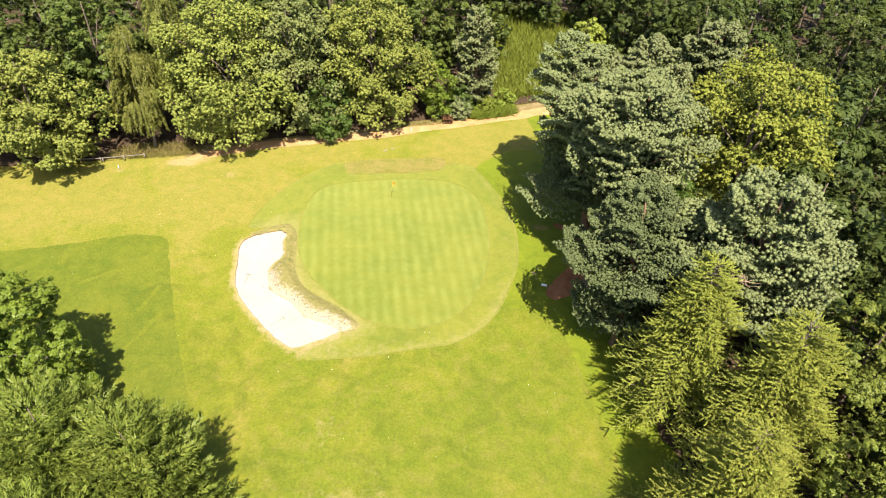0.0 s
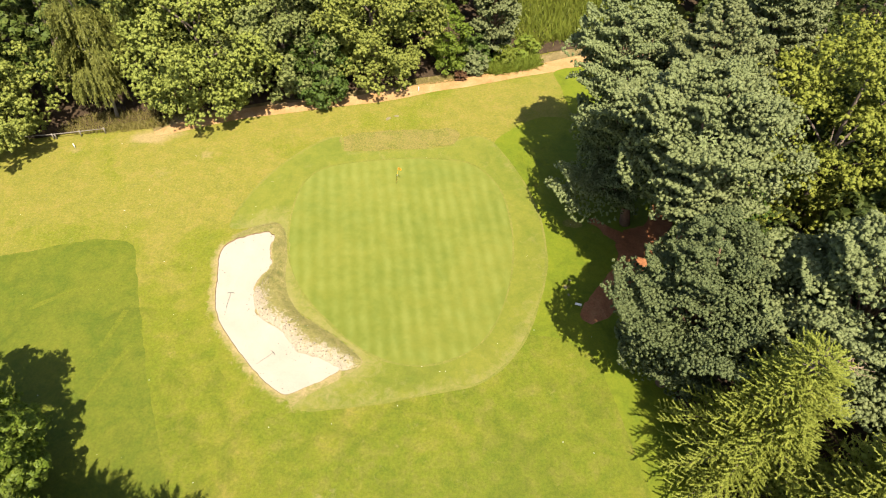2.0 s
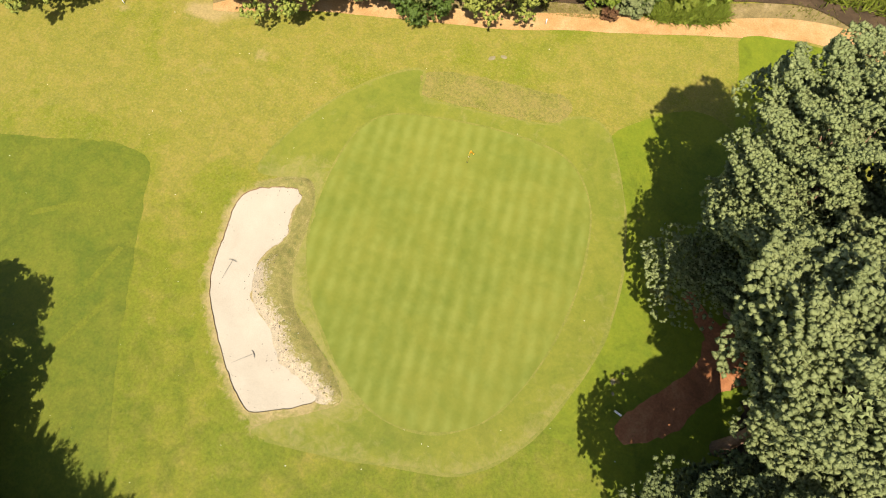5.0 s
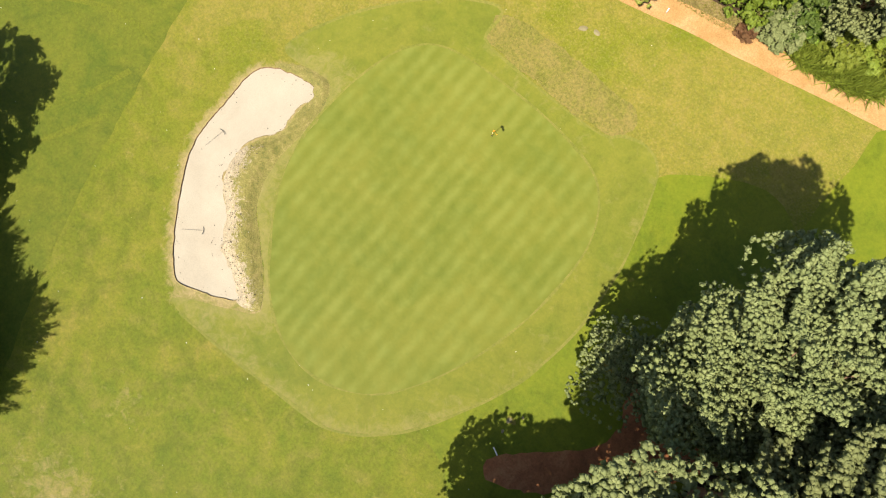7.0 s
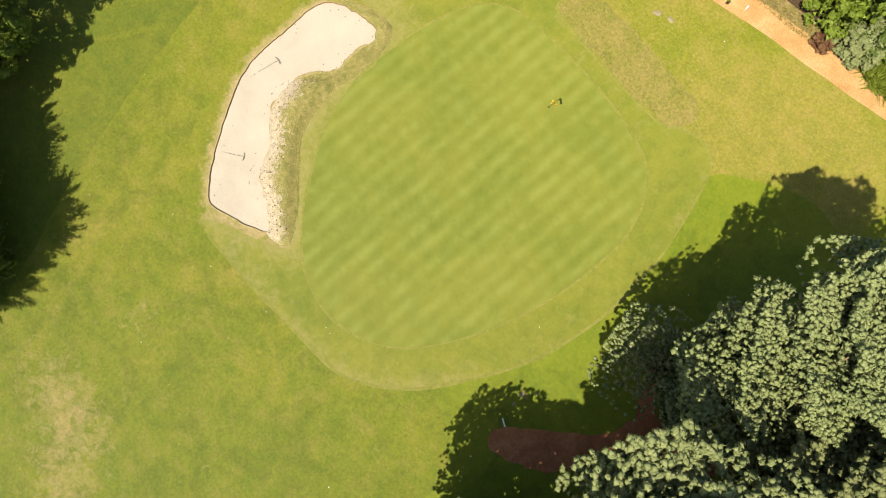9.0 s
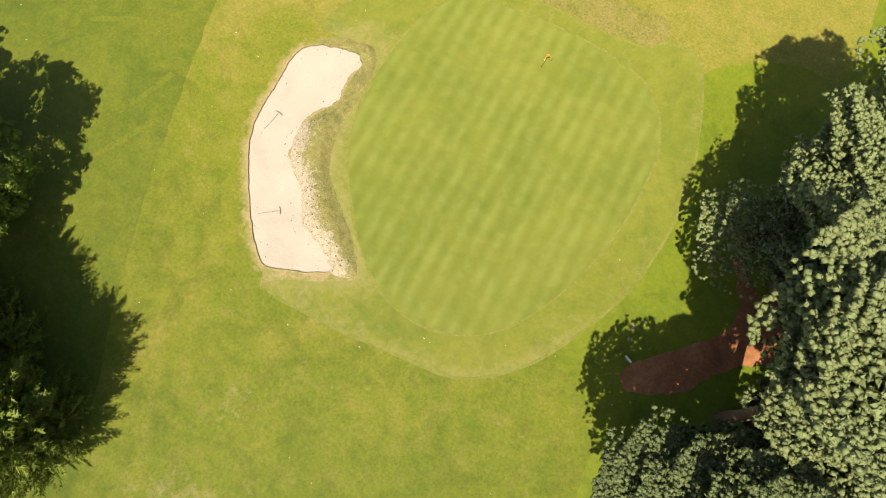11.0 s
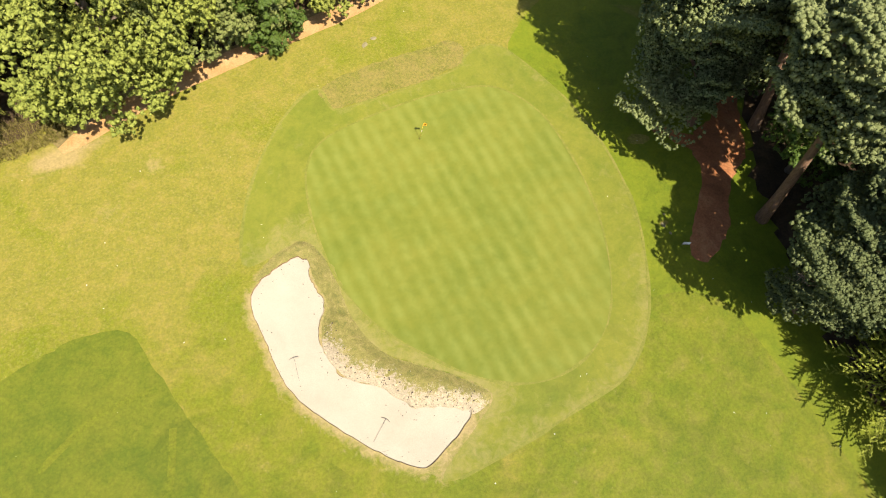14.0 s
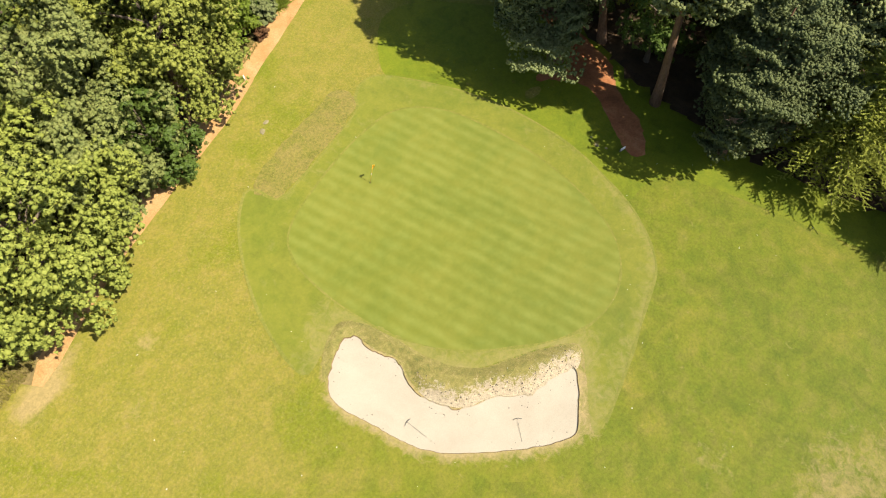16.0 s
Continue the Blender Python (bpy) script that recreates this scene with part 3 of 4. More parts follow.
wob = np.array([(noise.noise(Vector((q[0] * 0.5, q[1] * 0.5, 1))), noise.noise(Vector((q[0] * 0.5, q[1] * 0.5, 9)))) for q in mid]) * 0.08
PATH_EDGE = np.r_[mid + side * (half + wob[:, :1]), (mid - side * (half + 0.25 + wob[:, 1:]))[::-1]]
VERGE_EDGE = np.r_[mid + side * (half - 0.3), (mid + side * (half + 1.7 + 1.5 * wob))[::-1]]
sheet("path_verge", VERGE_EDGE, 0.008, VERGE_SOIL, "brown litter and bare soil along the path's far side", "bare earth", 0.9)
sheet("dirt_path", PATH_EDGE, 0.014, PATH_SOIL, "trodden orange sandy path along the trees", "path", 0.9)
CLAY_EDGE = spline([(10.3, 45.6), (10.9, 44.5), (12.2, 44.8), (14.0, 46.0), (15.6, 48.4), (17.2, 50.6), (19.5, 52.5), (22.5, 60.5), (25.6, 66.0), (27.0, 69.0), (25.0, 69.6), (22.0, 64.6), (18.8, 57.0), (16.8, 55.4), (15.2, 54.9), (13.4, 56.4), (12.8, 56.2), (13.6, 54.8), (14.9, 53.2), (14.4, 51.0), (13.0, 48.8), (11.6, 47.2)], step=0.4, rough=0.3, seed=4)
for k, (x, y, r) in enumerate([(9.6, 48.2, 0.3), (11.2, 55.6, 0.7)]):
    sheet("bare_patch", spline([(x + r * math.cos(a) * 1.3, y + 0.75 * r * math.sin(a)) for a in np.arange(8) * math.pi / 4], step=0.25, rough=0.35 * r, seed=30 + k), 0.019, MARGIN_TURF, "small bare dusty patch in the grass", "bare earth", 0.5)
sheet("bare_clay", CLAY_EDGE, 0.024, CLAY_SOIL, "trodden red-brown bare earth under the pines", "bare earth", 0.8)
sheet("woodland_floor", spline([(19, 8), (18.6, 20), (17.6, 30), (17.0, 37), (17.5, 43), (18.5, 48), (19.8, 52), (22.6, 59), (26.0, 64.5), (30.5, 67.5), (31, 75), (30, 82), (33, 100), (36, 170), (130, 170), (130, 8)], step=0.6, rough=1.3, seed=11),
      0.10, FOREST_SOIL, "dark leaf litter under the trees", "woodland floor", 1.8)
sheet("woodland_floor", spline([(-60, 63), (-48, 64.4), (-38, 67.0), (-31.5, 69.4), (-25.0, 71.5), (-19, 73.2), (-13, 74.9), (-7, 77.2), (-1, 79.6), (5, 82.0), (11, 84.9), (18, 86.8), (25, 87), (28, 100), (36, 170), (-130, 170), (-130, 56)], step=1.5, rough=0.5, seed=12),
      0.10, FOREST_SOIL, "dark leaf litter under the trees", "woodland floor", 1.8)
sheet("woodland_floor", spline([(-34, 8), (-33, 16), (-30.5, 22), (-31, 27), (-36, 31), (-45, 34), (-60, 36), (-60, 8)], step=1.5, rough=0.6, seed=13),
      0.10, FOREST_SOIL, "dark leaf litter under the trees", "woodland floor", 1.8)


# ---- trees ----
def unit(v):
    return v / (np.linalg.norm(v, axis=1, keepdims=True) + 1e-9)


def leaves(name, at, normal, along, length, width, mat, parent, tufts=None):
    """One mesh of many small pointed leaves, a triangle each; tufts: (middles, axes, radii) of small rounded tufts that carry them."""
    n = len(at)
    along = unit(along - normal * np.sum(along * normal, 1, keepdims=True))
    across = np.cross(normal, along)
    L, W = np.reshape(length, (-1, 1)), np.reshape(width, (-1, 1))
    v = np.empty((n, 3, 3))
    v[:, 0] = at - along * L * 0.4 - across * W * 0.5
    v[:, 1] = at - along * L * 0.4 + across * W * 0.5
    v[:, 2] = at + along * L * 0.6
    verts, index = v.reshape(-1, 3), np.arange(3 * n).reshape(-1, 3)
    if tufts:
        rng = np.random.default_rng(n)
        mid, u, r = tufts
        k = len(mid)
        a = unit(np.cross(u, rng.normal(0, 1, (k, 3))))
        b = np.cross(u, a)
        round_v = mid[:, None] + np.stack([1.05 * u, -0.7 * u, a, -a, b, -b], 1) * r[:, None, None] * rng.uniform(0.75, 1.25, (k, 6, 1))
        faces = np.array([(0, 2, 4), (0, 4, 3), (0, 3, 5), (0, 5, 2), (1, 4, 2), (1, 3, 4), (1, 5, 3), (1, 2, 5)])
        index = np.concatenate([index, (len(verts) + 6 * np.arange(k)[:, None, None] + faces[None]).reshape(-1, 3)])
        verts = np.concatenate([verts, round_v.reshape(-1, 3)])
    m = len(index)
    me = bpy.data.meshes.new(name)
    me.vertices.add(len(verts))
    me.vertices.foreach_set("co", verts.reshape(-1).astype(np.float32))
    me.loops.add(3 * m)
    me.loops.foreach_set("vertex_index", index.reshape(-1).astype(np.int32))
    me.polygons.add(m)
    me.polygons.foreach_set("loop_start", np.arange(0, 3 * m, 3, dtype=np.int32))
    me.polygons.foreach_set("use_smooth", np.arange(m) >= n)
    me.update(calc_edges=True)
    me.materials.append(mat)
    ob = new(name, me)
    ob.parent = parent
    return ob


def tube(bm, line, radii, sides=7):
    """A tapered round limb along a line of points."""
    rings = []
    for i, (p, r) in enumerate(zip(line, radii)):
        d = Vector(line[min(i + 1, len(line) - 1)]) - Vector(line[max(i - 1, 0)])
        q = d.to_track_quat("Z", "Y")
        rings.append([bm.verts.new(Vector(p) + q @ Vector((r * math.cos(a), r * math.sin(a), 0))) for a in (2 * math.pi * k / sides for k in range(sides))])
    for a, b in zip(rings, rings[1:]):
        for k in range(sides):
            bm.faces.new((a[k], a[(k + 1) % sides], b[(k + 1) % sides], b[k])).smooth = True
    bm.faces.new(rings[-1])
    bm.faces.new(rings[0][::-1])


def tree_root(name, x, y, label, category, group):
    ob = new(name)
    ob.location = (x, y, float(base_height(x, y)) - 0.05)
    return tagged(ob, label, category, group)


def profile(kind, s):
    """Half-width of a crown, as a share of its widest, at the share s of its height."""
    if kind == "round":
        return np.sqrt(np.clip(1 - (2 * s - 0.9) ** 2 / 1.25, 0.02, 1))
    if kind == "pine":
        return np.clip(0.55 + 0.9 * s, 0, 1) * np.sqrt(np.clip(1.02 - s ** 2.2, 0.02, 1))
    if kind == "spire":
        return np.clip(1.06 - s, 0.05, 1) ** 0.55 * np.clip(0.62 + 1.3 * s, 0, 1)
    if kind == "column":
        return np.clip(1.04 - s, 0.04, 1) ** 0.5 * np.interp(s, (0, 0.12, 0.3, 0.6, 0.8, 1), (0.9, 1.0, 0.8, 1.15, 1.3, 1.0))
    if kind == "cone":
        return np.clip(1.04 - s, 0.04, 1) ** 0.8 * np.clip(0.6 + 3 * s, 0, 1)
    return np.clip(1.02 - s ** 3, 0.05, 1) ** 0.6


def wood(root, rng, top, radius, mat, clumps, lean=(0, 0), limbs=7, first=0.35, sway=0.02):
    """Trunk and main limbs, reaching to some of the crown's clumps."""
    bm = bmesh.new()
    hs = np.linspace(0, 1, 9 if sway < 0.03 else 17)
    bend = rng.normal(0, sway * top, 2)
    line = [(lean[0] * h ** 1.2 + bend[0] * math.sin(3 * h), lean[1] * h ** 1.2 + bend[1] * math.sin(2.5 * h), h * top * 0.93) for h in hs]
    if sway > 0.03:
        line = [(a + 0.55 * math.sin(9 * h) * h, b + 0.4 * math.cos(7 * h) * h, c) for h, (a, b, c) in zip(hs, line)]
    rad = [radius * (1.25 if h == 0 else 1) * (1 - 0.88 * h) for h in hs]
    tube(bm, line, rad, 10)
    part("trunk", bm, mat, root)
    pick = rng.permutation(len(clumps))[:limbs]
    for c in clumps[pick]:
        h = np.clip(first + (c[2] / top - first) * 0.5, 0.2, 0.8)
        i = h * (len(line) - 1)
        a = np.array(line[int(i)]) + (np.array(line[min(int(i) + 1, len(line) - 1)]) - np.array(line[int(i)])) * (i % 1)
        pts = [a + (c - a) * t + np.array((0, 0, 0.10 * np.linalg.norm(c - a) * math.sin(math.pi * t))) for t in np.linspace(0, 0.84, 6)]
        bm = bmesh.new()
        tube(bm, pts, [radius * 0.36 * (1 - 0.85 * t) for t in np.linspace(0, 1, 6)], 6)
        part("limb", bm, mat, root)


def clump_points(rng, n, low, top, radius, kind, lean, lump, seed, fill=0.25):
    """Middles of the crown's clumps, spread over an uneven envelope, some further in."""
    s = np.linspace(0.02, 0.985, 200)
    wgt = np.cumsum(profile(kind, s) + 0.25)
    s = np.interp(rng.random(n), wgt / wgt[-1], s)
    th = np.arange(n) * 2.39996 + rng.normal(0, 0.3, n)
    r = profile(kind, s) * radius
    out = np.empty((n, 3))
    for i in range(n):
        d = Vector((math.cos(th[i]), math.sin(th[i]), (s[i] - 0.5) * 2))
        k = 1 + lump * (noise.noise(d * 1.3 + Vector((seed * 3.7, 0, 0))) + 0.7 * noise.noise(d * 2.9 + Vector((0, seed * 5.1, 0))))
        k *= rng.uniform(0.35, 0.8) if rng.random() < fill else rng.uniform(0.86, 1.04)
        z = low + s[i] * (top - low) * (1 + 0.25 * lump * noise.noise(d * 1.7 + Vector((9, seed, 0))))
        f = (z / top) ** 1.2
        out[i] = (math.cos(th[i]) * r[i] * k + lean[0] * f, math.sin(th[i]) * r[i] * k + lean[1] * f, z)
    return out


def core_leaves(root, rng, mid, lean, top, per, size, mat):
    """The shaded leaves inside a crown."""
    axis = np.c_[((mid[:, 2] / top) ** 1.2)[:, None] * np.array(lean)[None], mid[:, 2]]
    at = np.repeat(axis + (mid - axis) * 0.6, per, 0)
    n = len(at)
    room = np.repeat(np.linalg.norm((mid - axis)[:, :2], axis=1), per)
    at = at + rng.normal(0, 1, (n, 3)) * np.minimum(size * 1.5, 0.22 * room)[:, None] * (1, 1, 0.7)
    at[:, 2] = np.minimum(at[:, 2], top * 0.84)
    leaves("inner_leaves", at, unit(rng.normal(0, 1, (n, 3)) + (0, 0, 0.6)), rng.normal(0, 1, (n, 3)), size * rng.uniform(0.7, 1.3, n), size * 0.8 * rng.uniform(0.7, 1.3, n), mat, root)


def broadleaf(name, x, y, top, radius, seed, mat, label, leaf=0.16, low=0.14, lump=0.34, clumps=220, sprigs=15, per=26, lean=(0, 0), kind="round", bark=BROWN_BARK, clump=0.17, group="trees round the green", needles=False, category="tree", limbs=7, core=22, rosette=0.0):
    """A tree with tapered trunk, limbs and a crown of clumps, each of sprigs, each of single leaves (rosette: the radius of a sprig); needles: narrower leaves that stand out from their sprigs."""
    rng = np.random.default_rng(seed)
    root = tree_root(name, x, y, label, category, group)
    mid = clump_points(rng, clumps, low * top, top - 0.6 * clump * radius, radius * (1 - 0.6 * clump), kind, lean, lump, seed)
    wood(root, rng, top, 0.018 * top + 0.05, bark, mid, lean, limbs)
    size = clump * radius * rng.uniform(0.7, 1.35, clumps)
    f = ((mid[:, 2] / top) ** 1.2)[:, None] * np.array(lean)[None]
    outward = unit(np.c_[mid[:, :2] - f, (mid[:, 2] - 0.45 * top)[:, None] * 0.7])
    own = np.repeat(np.arange(clumps), sprigs)
    n = len(own)
    d = unit(rng.normal(0, 1, (n, 3)) + 0.8 * outward[own] + (0, 0, 0.5))
    tip = mid[own] + d * (size[own] * rng.uniform(0.45, 1.1, n))[:, None] * (1, 1, 0.75)
    small = rosette * rng.uniform(0.7, 1.4, n) if rosette else size[own] * rng.uniform(0.2, 0.36, n)
    own = np.repeat(np.arange(n), per)
    m = len(own)
    e = unit(rng.normal(0, 1, (m, 3)) + 1.0 * d[own] + (0, 0, 0.35))
    at = tip[own] + e * (small[own] * rng.uniform(0.4, 1.1, m))[:, None]
    normal = unit(0.9 * e + 0.5 * d[own] + 0.28 * rng.normal(0, 1, (m, 3)) + (0, 0, 0.5))
    along = e + 0.5 * rng.normal(0, 1, (m, 3)) if needles else rng.normal(0, 1, (m, 3))
    length, width = leaf * rng.uniform(0.7, 1.35, m), leaf * (0.5 if needles else 0.8) * rng.uniform(0.7, 1.3, m)
    core_leaves(root, rng, mid, lean, top, core, 0.26, mat)
    leaves("crown", at, normal, along, length, width, mat, root, (tip, d, 0.85 * small) if rosette else None)
    return root


def pine(name, x, y, top, radius, seed, label, low=0.2, boughs=72, lean=(0, 0), kind="spire", sway=0.02, group="trees round the green", mat=PINE_LEAF, bare_side=None, fine=1.0, ragged=0.45):
    """A pine: tiers of boughs, each a domed plate of rounded needle tufts, with shaded gaps between; bare_side: a direction on which the low boughs are short; fine: the size of its tufts; ragged: how uneven its outline is."""
    rng = np.random.default_rng(seed)
    root = tree_root(name, x, y, label, "tree", group)
    at, nm, al, tips, balls = [], [], [], [], []
    for b in range(boughs):
        s = (b + rng.uniform(0.1, 0.9)) / boughs
        z = top * (low + (0.975 - low) * s)
        th = b * 2.39996 + rng.normal(0, 0.35)
        out, sid = np.array((math.cos(th), math.sin(th), 0)), np.array((-math.sin(th), math.cos(th), 0))
        bulge = 1 + ragged * noise.noise(Vector((out[0] * 1.2, out[1] * 1.2, 3 * s + seed * 1.7)))
        L = max(0.7, radius * float(profile(kind, np.array(s))) * bulge * rng.uniform(0.72, 1.12))
        if bare_side and s < 0.45 and out[0] * bare_side[0] + out[1] * bare_side[1] > 0.3:
            L *= 0.5
        f = (z / top) ** 1.2
        foot = np.array((lean[0] * f, lean[1] * f, z))
        k = int((22 + 46 * L) / fine ** 1.6)
        t = 0.30 + 0.75 * np.sqrt(rng.random(k))
        v = rng.normal(0, 0.5, k).clip(-1, 1)
        wide = 0.40 * L * np.sqrt(np.clip(1.12 - np.abs(2 * t - 1.3) ** 2, 0.05, 1)) + 0.25
        lumps = np.array([noise.noise(Vector((a * L * 1.1, c * 2, b * 3.3))) for a, c in zip(t, v)])
        rise = L * (0.16 * t + 0.10 * t * t) + 0.45 * (1 - v * v) + 0.4 * lumps + rng.normal(0, 0.08, k) - 0.25
        c = foot + out * (L * t)[:, None] + sid * (wide * v)[:, None] + np.c_[np.zeros(k), np.zeros(k), rise]
        d = unit(out * rng.uniform(0.3, 0.9, k)[:, None] + sid * (0.5 * v)[:, None] + (0, 0, 0.85) + 0.25 * rng.normal(0, 1, (k, 3)))
        size = fine * rng.uniform(0.115, 0.205, k)
        own = np.repeat(np.arange(k), 3)
        e = unit(rng.normal(0, 1, (len(own), 3)) + 1.0 * d[own])
        at.append(c[own] + e * (size[own] * rng.uniform(0.8, 1.1, len(own)))[:, None])
        nm.append(unit(e + 0.5 * rng.normal(0, 1, e.shape)))
        al.append(e + 0.5 * d[own] + 0.4 * rng.normal(0, 1, e.shape))
        balls.append((c, d, size))
        tips.append(foot + out * L * 0.9 + np.array((0, 0, 0.2 * L)))
    tips = np.array(tips)
    wood(root, rng, top, 0.018 * top + 0.05, RED_BARK, tips, lean, 22, low, sway)
    at, nm, al = np.concatenate(at), np.concatenate(nm), np.concatenate(al)
    core_leaves(root, rng, tips, lean, top, 90, 0.32, mat)
    leaves("crown", at, nm, al, rng.uniform(0.12, 0.2, len(at)), rng.uniform(0.06, 0.09, len(at)), mat, root, tuple(np.concatenate(p) for p in zip(*balls)))
    return root


def larch(name, x, y, top, radius, seed, mat, label, boughs=165, bark=BROWN_BARK, group="trees round the green"):
    """A conifer whose boughs carry rows of long, loose, needle-clad shoots."""
    rng = np.random.default_rng(seed)
    root = tree_root(name, x, y, label, "tree", group)
    at, al, le, wi = [], [], [], []
    tips = []
    for b in range(boughs):
        s = (b + rng.random()) / boughs
        z = top * (0.10 + 0.88 * s)
        L = radius * np.clip(1.08 - s, 0.06, 1) ** 0.75 * rng.uniform(0.75, 1.15)
        th = b * 2.39996 + rng.normal(0, 0.3)
        out, sid = np.array((math.cos(th), math.sin(th), 0)), np.array((-math.sin(th), math.cos(th), 0))
        k = max(3, int(L / 0.34))
        for i in range(k):
            t = (i + 1) / k
            c = out * L * t + np.array((0, 0, z + 0.10 * L * math.sin(2.6 * t) - 0.16 * L * t * t))
            for sg in (-1, 1):
                shoot = (0.65 + 0.7 * (1 - t)) * rng.uniform(0.7, 1.25) * min(1, L / 2.5 + 0.35)
                dr = unit((out * rng.uniform(0.7, 1.3) + sid * sg * rng.uniform(0.35, 1.0) + np.array((0, 0, rng.uniform(-0.2, 0.35))))[None])[0]
                m = max(6, int(shoot * 28))
                for j in range(m):
                    u = (j + 0.5) / m
                    at.append(c + dr * shoot * u + np.array((0, 0, 0.2 * shoot * u * u)) + rng.normal(0, 0.022, 3))
                    al.append(dr + rng.normal(0, 0.42, 3) + np.array((0, 0, 0.25)))
                    le.append(rng.uniform(0.14, 0.24) * (1.1 - 0.4 * u)), wi.append(rng.uniform(0.06, 0.10))
        tips.append(out * L * 0.92 + np.array((0, 0, z - 0.08 * L)))
    bm = bmesh.new()
    tube(bm, [(0, 0, top * h) for h in np.linspace(0, 0.99, 7)], [(0.016 * top + 0.06) * (1.03 - h) for h in np.linspace(0, 0.99, 7)], 8)
    part("trunk", bm, bark, root)
    for tip in tips[::2]:
        bm = bmesh.new()
        z0 = tip[2] + 0.02
        tube(bm, [np.array((0, 0, z0 * 0.98)) + (tip - np.array((0, 0, z0 * 0.98))) * t + np.array((0, 0, 0.1 * math.sin(3.1 * t))) for t in (0, 0.35, 0.7, 1)], [0.05, 0.04, 0.025, 0.01], 5)
        part("limb", bm, bark, root)
    at, al = np.array(at), unit(np.array(al))
    nm = unit(np.cross(al, rng.normal(0, 1, al.shape)))
    nm = unit(nm * np.sign(nm[:, 2:]) + (0, 0, 0.7))
    core_leaves(root, rng, np.array(tips), (0, 0), top, 26, 0.3, mat)
    leaves("crown", at, nm, al, np.array(le), np.array(wi), mat, root)
    return root


def cypress(name, x, y, top, radius, seed, mat, label, plumes=850, group="trees round the green", kind="dense"):
    """A dense conifer of feathered plumes that point outwards and up."""
    rng = np.random.default_rng(seed)
    root = tree_root(name, x, y, label, "tree", group)
    base = clump_points(rng, plumes, 0.04 * top, top * 0.95, radius * 0.92, kind, (0, 0), 0.22, seed, 0.2)
    out = unit(np.c_[base[:, :2], np.zeros(plumes)])
    d = unit(out * rng.uniform(0.5, 1.1, (plumes, 1)) + rng.normal(0, 0.16, (plumes, 3)) + (0, 0, 0.75))
    sd = unit(np.cross(d, out + rng.normal(0, 0.4, (plumes, 3))))
    L = rng.uniform(1.2, 2.5, plumes)
    per = 54
    own = np.repeat(np.arange(plumes), per)
    u = np.tile((np.arange(per) + 0.5) / per, plumes)
    sg = np.where(np.arange(len(own)) % 2, 1.0, -1.0)
    spread = (0.24 * (1 - u) + 0.03) * L[own] * rng.uniform(0.3, 1.1, len(own)) * sg
    at = base[own] + d[own] * (u * L[own] - 0.3)[:, None] + sd[own] * spread[:, None] + rng.normal(0, 0.025, (len(own), 3))
    al = unit(d[own] + sd[own] * (sg * 0.6)[:, None] + rng.normal(0, 0.2, (len(own), 3)))
    nm = np.cross(d, sd)
    nm = unit((nm * np.sign(np.sum(nm * (out + (0, 0, 0.6)), 1, keepdims=True)))[own] + rng.normal(0, 0.3, (len(own), 3)) + (0, 0, 0.25))
    wood(root, rng, top, 0.2, BROWN_BARK, base, (0, 0), 6)
    core_leaves(root, rng, base[::4], (0, 0), top, 26, 0.36, mat)
    leaves("crown", at, nm, al, rng.uniform(0.24, 0.42, len(own)), rng.uniform(0.07, 0.12, len(own)), mat, root)
    return root


def weeping(name, x, y, top, radius, seed, mat, label, strands=1000, bark=GREY_BARK, group="trees round the green"):
    """A tree with long hanging strands of small leaves."""
    rng = np.random.default_rng(seed)
    root = tree_root(name, x, y, label, "tree", group)
    boughs = clump_points(rng, 54, 0.28 * top, top, radius, "cone", (0, 0), 0.45, seed, 0.3)
    start = boughs[rng.integers(0, len(boughs), strands)] + rng.normal(0, 0.42, (strands, 3)) * (1, 1, 0.5)
    wood(root, rng, top, 0.17, bark, boughs, (0, 0), 12)
    per = 36
    own = np.repeat(np.arange(strands), per)
    u = np.tile(np.arange(per) / per, strands)
    L = rng.uniform(0.8, 2.4, strands)
    out = unit(np.c_[start[:, :2], np.zeros(strands)])
    at = start[own] + out[own] * (0.5 * np.sin(1.6 * u))[:, None] + np.c_[np.zeros(len(own)), np.zeros(len(own)), -u ** 1.3 * L[own]] + rng.normal(0, 0.06, (len(own), 3))
    at[:, 2] = np.maximum(at[:, 2], 0.3)
    al = unit(rng.normal(0, 0.35, (len(own), 3)) + (0, 0, -1))
    nm = unit(out[own] + rng.normal(0, 0.5, (len(own), 3)) + (0, 0, 0.4))
    leaves("crown", at, nm, al, rng.uniform(0.2, 0.34, len(own)), rng.uniform(0.08, 0.13, len(own)), mat, root)
    return root


def dead_twigs(root, x, y, z, seed, reach=1.0):
    """A bundle of bare bleached twigs in a crown."""
    rng = np.random.default_rng(seed)
    bm = bmesh.new()
    for k in range(14):
        d = rng.normal(0, 1, 3) * (1, 1, 0.5) + (-0.5, -0.6, 0.2)
        p = [np.array((x, y, z)) + d * t * reach * 0.5 + rng.normal(0, 0.16, 3) for t in (0, 0.5, 1)]
        tube(bm, p, [0.025, 0.018, 0.008], 4)
    return part("dead_twig", bm, DEAD_WOOD, root, "bare bleached dead twigs")


